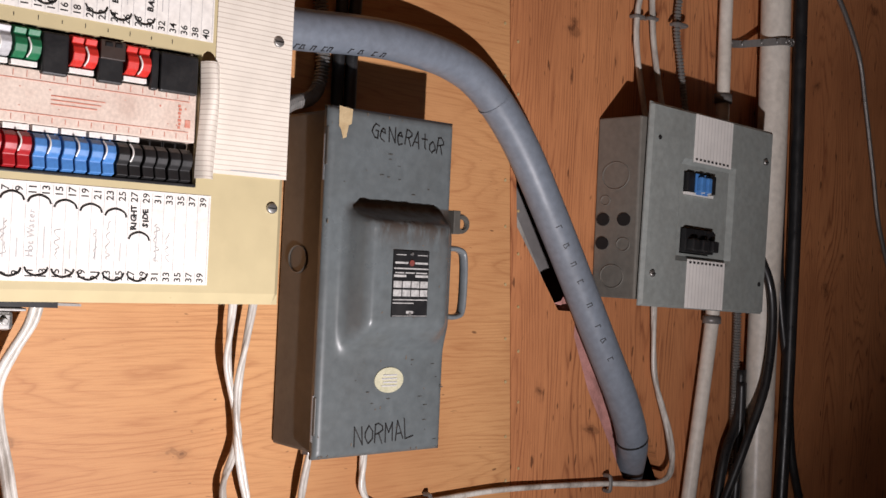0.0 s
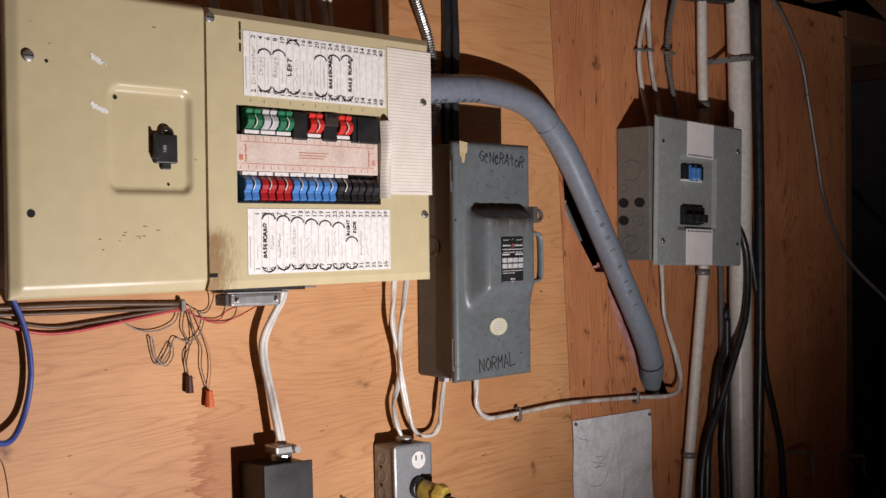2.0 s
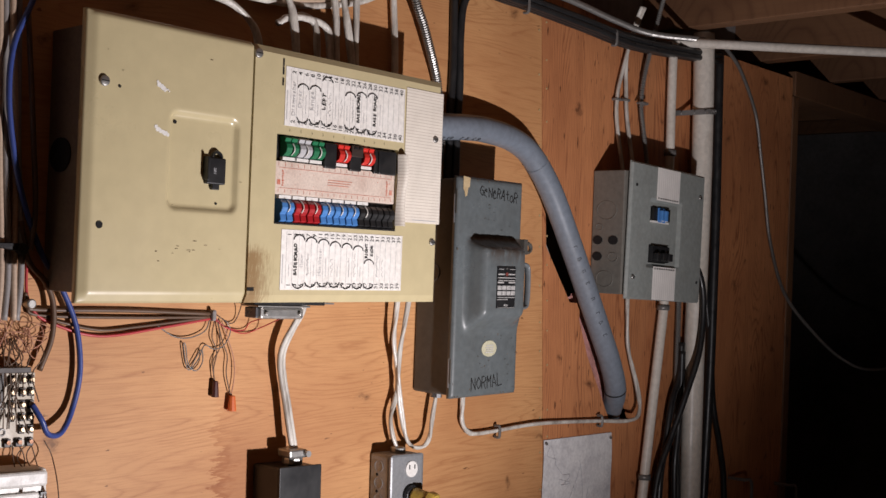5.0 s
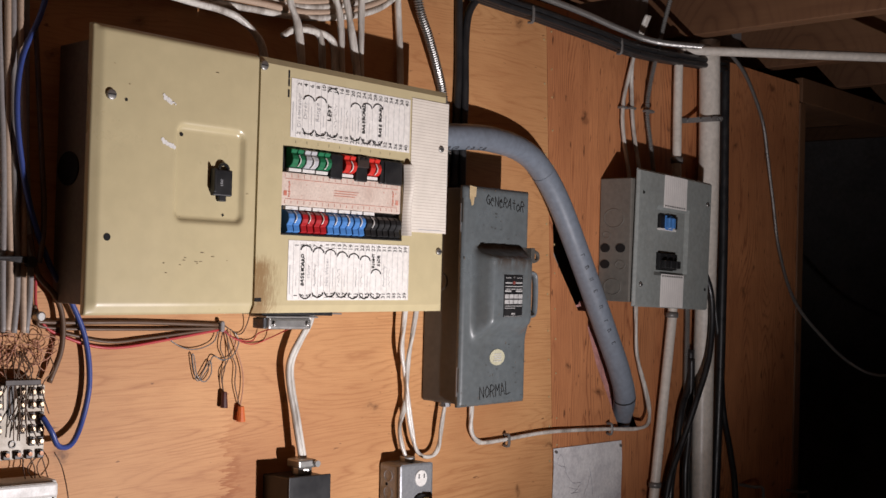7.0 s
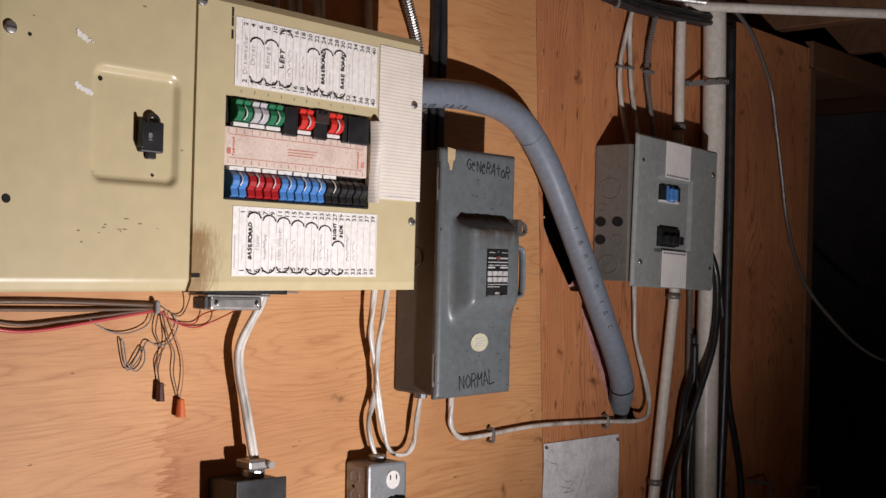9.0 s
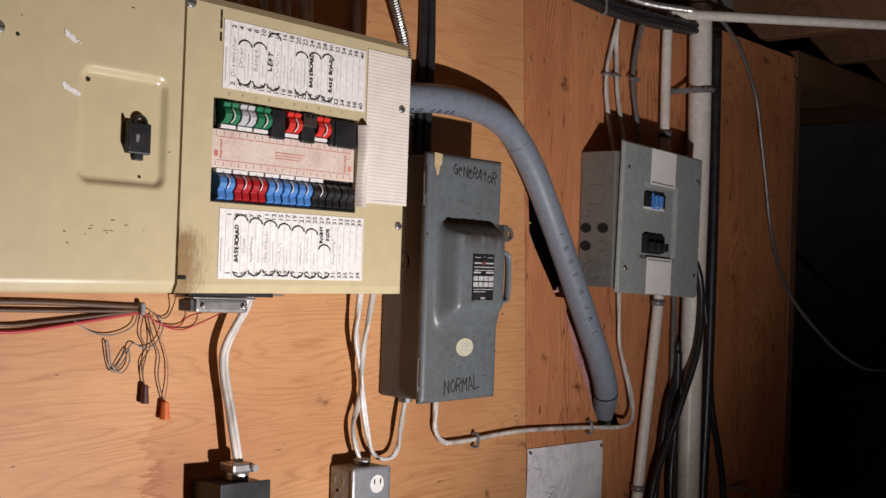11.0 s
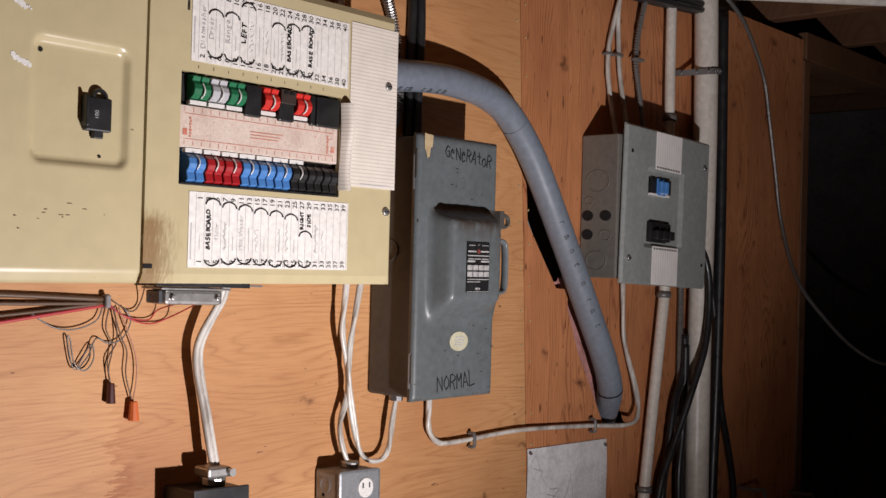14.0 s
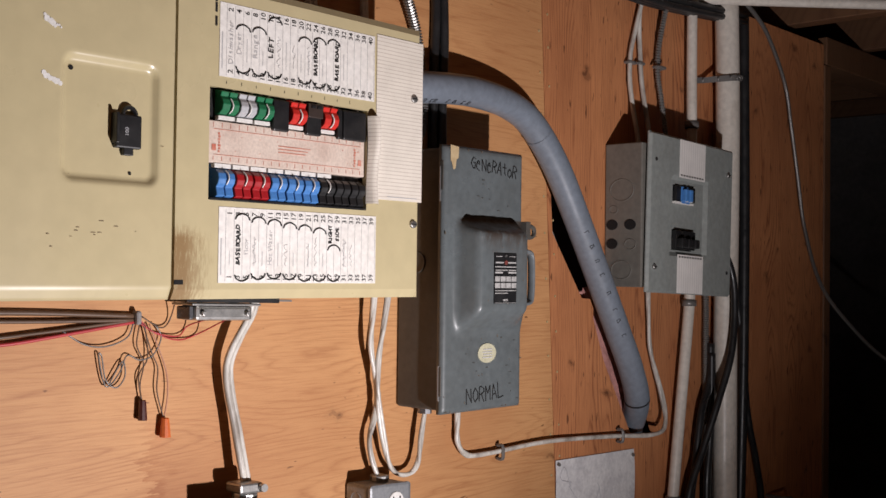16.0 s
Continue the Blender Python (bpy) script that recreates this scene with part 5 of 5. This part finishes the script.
for z in (1.101, 1.055):
    s = part("socket", disc((0.010, -0.0552, z), 0.0148, 0.003, sides=24, bevel=0.001), WHITEPL, cp, "white socket face")
    for dx in (-0.0065, 0.0065):
        part("slot", box(0.010 + dx - 0.0012, 0.010 + dx + 0.0012, -0.0572, -0.0568, z, z + 0.008), VOID, s)
for y, z in ((-0.020, 1.09), (-0.020, 1.06)):
    part("side_hole", disc((-0.0402, y, z), 0.0028, 0.001, "x", 10), VOID, ob_)
for z in (1.105, 1.075, 1.045):
    part("side_knockout", ring((-0.0402, -0.024, z), 0.010, 0.0007, "x"), GALV, ob_)
part("cable_connector", disc((0.006, -0.024, 1.132), 0.014, 0.010, "z", 12, bevel=0.002), CHROME, ob_, "plated cable clamp")
pl = thing("power_plug", (0.012, -0.10, 1.05), "yellow and black plug pushed into the socket", "plug")
part("plug_face", disc((0.008, -0.0615, 1.054), 0.019, 0.009, "y", 20, bevel=0.002), BLACK, pl)
part("plug_body", tube([(0.009, -0.064, 1.053), (0.012, -0.078, 1.050), (0.016, -0.092, 1.046)], 0.0175, 16, 4, wobble=0.12), YELLOW, pl, "grubby yellow rubber", True)
part("cord_grip", tube([(0.0165, -0.093, 1.046), (0.0200, -0.106, 1.044)], 0.0192, 7, 3, wobble=0.35), YELLOW, pl, "yellow clamp end")
part("cord", tube([(0.020, -0.104, 1.044), (0.030, -0.132, 1.037), (0.040, -0.150, 1.010), (0.045, -0.150, 0.93), (0.05, -0.12, 0.6), (0.06, -0.2, 0.012)], 0.0052, 10, 8), BLACKCABLE, pl, "black cord", True)
hook = tube([(-0.110, -0.001, 1.046), (-0.108, -0.014, 1.044), (-0.108, -0.018, 1.030), (-0.112, -0.016, 1.00)], 0.0016, 6, 5)
tube([(-0.108, -0.010, 1.038), (-0.100, -0.018, 1.036), (-0.094, -0.022, 1.033)], 0.0022, 6, 4, bm=hook)
solo("wall_hook", hook, GREYWIRE, "bent wire hook nailed in the plywood", "hook")
# a sheet of paper pinned on the plywood
sheet = bmesh.new()
bmesh.ops.create_grid(sheet, x_segments=12, y_segments=14, size=0.5)
for v in sheet.verts:
    a, b = v.co.x + 0.5, v.co.y + 0.5
    v.co = Vector((0.446 + 0.232 * a + 0.002 * math.sin(9 * b), -0.0025 - 0.002 * abs(noise.noise((a * 3, b * 3, 7))) - 0.006 * a * a * (1 - b), 0.835 + 0.284 * b + 0.004 * a))
notice = solo("paper_notice", sheet, SHEET, "grey stained paper pinned to the plywood", "paper", smooth=True)
ink = bmesh.new()
for k in range(9):
    a, b = rnd.uniform(0.12, 0.8), rnd.uniform(0.1, 0.85)
    pts = []
    for i in range(4):
        pts.append((0.446 + 0.232 * a, -0.0052 - 0.006 * a * a * (1 - b), 0.835 + 0.284 * b + 0.004 * a))
        a, b = min(max(a + rnd.gauss(0, 0.12), 0.05), 0.95), min(max(b + rnd.gauss(0, 0.09), 0.05), 0.95)
    tube(pts, 0.00035, 4, 6, bm=ink)
tagged(part("faded_sketch", ink, BLUEINK, notice, "faint bluish pen lines"), kind="stuff")
for x in (0.452, 0.672):
    part("tack", disc((x, -0.0065, 1.112), 0.003, 0.003, sides=10), GREYWIRE, notice, "small dull tack")
# ---- the cable run and telephone blocks at the near end of the wall ----
rows = ((-0.862, GREYCABLE), (-0.848, WHITECABLE), (-0.834, BEIGECABLE), (-0.820, GREYCABLE), (-0.806, BROWNCABLE), (-0.792, WHITECABLE), (-0.779, GREYCABLE), (-0.767, BEIGECABLE), (-0.757, GREYCABLE), (-0.748, BEIGECABLE), (-0.737, GREYCABLE))
for k, (x, m) in enumerate(rows):
    d = 0.004 * math.sin(k * 2.3)
    cable([(x - 0.012 + d, -0.012 - 0.004 * (k % 2), 2.03), (x - 0.008, -0.012 - 0.004 * (k % 2), 1.82), (x + d, -0.012, 1.60), (x + 0.006, -0.012, 1.44), (x + 0.004 + d, -0.012, 1.36)], 0.0048, m, "telephone cable in a bundle down the plywood", sides=8)
cable([(-0.700, -0.03, 1.96), (-0.728, -0.028, 1.824), (-0.758, -0.028, 1.748), (-0.765, -0.028, 1.677), (-0.754, -0.024, 1.600), (-0.733, -0.020, 1.524), (-0.701, -0.014, 1.455), (-0.669, -0.014, 1.408), (-0.642, -0.012, 1.351), (-0.634, -0.012, 1.287), (-0.645, -0.012, 1.231), (-0.669, -0.024, 1.200), (-0.694, -0.032, 1.200), (-0.708, -0.036, 1.222), (-0.718, -0.028, 1.243)], 0.0042, BLUECABLE, "blue network cable looping to the terminal board")
cable([(-0.735, 1.50), (-0.722, 1.446), (-0.694, 1.415), (-0.681, 1.383), (-0.682, 1.336), (-0.700, 1.289)], 0.0042, BROWNCABLE, "brown cable into the terminal board", -0.014)
cable([(-0.735, -0.02, 1.80), (-0.722, -0.02, 1.62), (-0.716, -0.02, 1.52), (-0.722, -0.02, 1.46)], 0.0038, BROWNCABLE, "brown cable beside the big panel")
solo("cable_clamp", disc((-0.715, -0.009, 1.384), 0.0070, 0.016, bevel=0.002), CHROME, "shiny screw clamp on the plywood", "clamp")
tie = bmesh.new()
for k in range(3):
    tube([(-0.88, -0.010, 1.462 + 0.004 * k), (-0.80, -0.022 - 0.003 * k, 1.465), (-0.745, -0.024, 1.460 + 0.003 * k), (-0.722, -0.010, 1.456)], 0.0026, 6, 5, bm=tie)
disc((-0.737, -0.022, 1.461), 0.008, 0.012, sides=9, bm=tie)
solo("cable_tie", tie, BLACKCABLE, "dark tie bunching the telephone cables", "cable tie")
nest = bmesh.new()
for k in range(18):
    c = Vector((rnd.uniform(-0.80, -0.70), -0.016, rnd.uniform(1.315, 1.355)))
    pts, a = [], rnd.uniform(0, 6.28)
    for i in range(6):
        a += rnd.uniform(0.7, 1.4)
        r = rnd.uniform(0.008, 0.024)
        pts.append((c.x + r * math.cos(a), c.y + rnd.uniform(-0.012, 0.008), c.z + r * math.sin(a)))
    tube(pts, 0.0007, 5, 5, bm=nest)
tagged(solo("loose_wires", nest, COPPERWIRE, "tangle of thin loose telephone wires", "wires", smooth=True), kind="stuff")
nest = bmesh.new()
for k in range(12):
    x = rnd.uniform(-0.79, -0.70)
    tube([(x, -0.014, 1.335), (x + rnd.uniform(-0.02, 0.02), -0.024, 1.31), (x + rnd.uniform(-0.015, 0.015), -0.026, 1.285), (x + rnd.uniform(-0.03, 0.02), -0.03, rnd.uniform(1.20, 1.27))], 0.0009, 5, 5, bm=nest)
for k in range(6):
    x = rnd.uniform(-0.76, -0.69)
    tube([(x, -0.024, 1.19), (x + rnd.uniform(-0.02, 0.03), -0.02, 1.165), (x + rnd.uniform(-0.02, 0.02), -0.05, 1.12), (x + 0.01, -0.052, 1.05)], 0.0009, 5, 5, bm=nest)
tagged(solo("loose_wires", nest, BROWNCABLE, "thin brown wires of the terminal board", "wires", smooth=True), kind="stuff")
tb = thing("terminal_board", (-0.745, 0.0, 1.18), "beige telephone terminal board with rows of screws", "terminal board", fitted=shifted(-0.014, 0.0))
part("base", box(-0.800, -0.694, -0.020, -0.001, 1.183, 1.288, 0.002), BOARDMAT, tb)
part("dark_channel", box(-0.752, -0.741, -0.0206, -0.0200, 1.245, 1.291), BROWNPL, tb)
part("top_ledge", box(-0.760, -0.706, -0.030, -0.002, 1.288, 1.296, 0.001), BROWNPL, tb)
for ix, x in enumerate((-0.790, -0.777, -0.765, -0.730, -0.7145, -0.7015)):
    for iz in range(5):
        z = 1.278 - 0.0175 * iz
        if ix in (2, 3) and iz > 3:
            continue
        t = part("terminal", box(x - 0.0045, x + 0.0045, -0.0230, -0.0195, z - 0.0062, z + 0.0062, 0.001), BROWNPL, tb)
        part("terminal_screw", disc((x, -0.0250, z), 0.0038, 0.004, sides=10, bevel=0.001), BRASS, t)
for z in (1.242, 1.205):
    part("mounting_eyelet", ring((-0.743, -0.0212, z), 0.0045, 0.0012), GREYWIRE, tb)
for k in range(6):
    t = part("terminal", box(-0.792 + 0.017 * k, -0.782 + 0.017 * k, -0.024, -0.0195, 1.184, 1.196, 0.001), BROWNPL, tb)
    part("terminal_screw", disc((-0.787 + 0.017 * k, -0.026, 1.191), 0.003, 0.004, sides=10), COPPER, t)
mod = thing("telephone_module", (-0.735, 0.0, 1.0), "white plastic interface box with exposed contacts", "telephone box", fitted=shifted(-0.014, 0.006))
part("case", box(-0.800, -0.686, -0.046, -0.001, 1.02, 1.150, 0.006), WHITEPL, mod)
part("lid", box(-0.775, -0.702, -0.052, -0.0465, 1.03, 1.118, 0.003), WHITEPL, mod, "raised white lid")
part("ledge", box(-0.795, -0.690, -0.053, -0.0465, 1.126, 1.147, 0.004), WHITEPL, mod)
for k in range(9):
    part("contact", box(-0.699, -0.690, -0.0505, -0.0465, 1.036 + 0.0095 * k, 1.041 + 0.0095 * k), BLACK, mod)
bars = bmesh.new()
for k in range(5):
    box(-0.765, -0.765 + 0.02 + 0.006 * (k % 3), -0.0528, -0.0524, 1.05 + 0.011 * k, 1.0525 + 0.011 * k, bm=bars)
part("label_bars", bars, PENCIL, mod)

# ---- dim odds and ends by the opening ----
for x, z in ((1.165, 0.985), (1.40, 0.95)):
    solo("wall_bracket", tube([(x, -0.001, z), (x, -0.045, z), (x + 0.02, -0.055, z - 0.004), (x + 0.022, -0.055, z - 0.05)], 0.004, 8, 4), GREYWIRE, "small dull bracket low on the plywood", "bracket", "wall brackets")
cab = thing("dark_cabinet", (2.1, 0.5, 0.0), "tall dark cabinet barely seen in the unlit room", "cabinet")
part("carcass", box(1.52, 2.7, 0.62, 1.2, 0.0, 1.20, 0.006), BLACKBOX, cab)
part("door", box(1.53, 2.10, 0.603, 0.619, 0.05, 1.18, 0.003), BLACKBOX, cab)
part("door", box(2.11, 2.69, 0.603, 0.619, 0.05, 1.18, 0.003), BLACKBOX, cab)
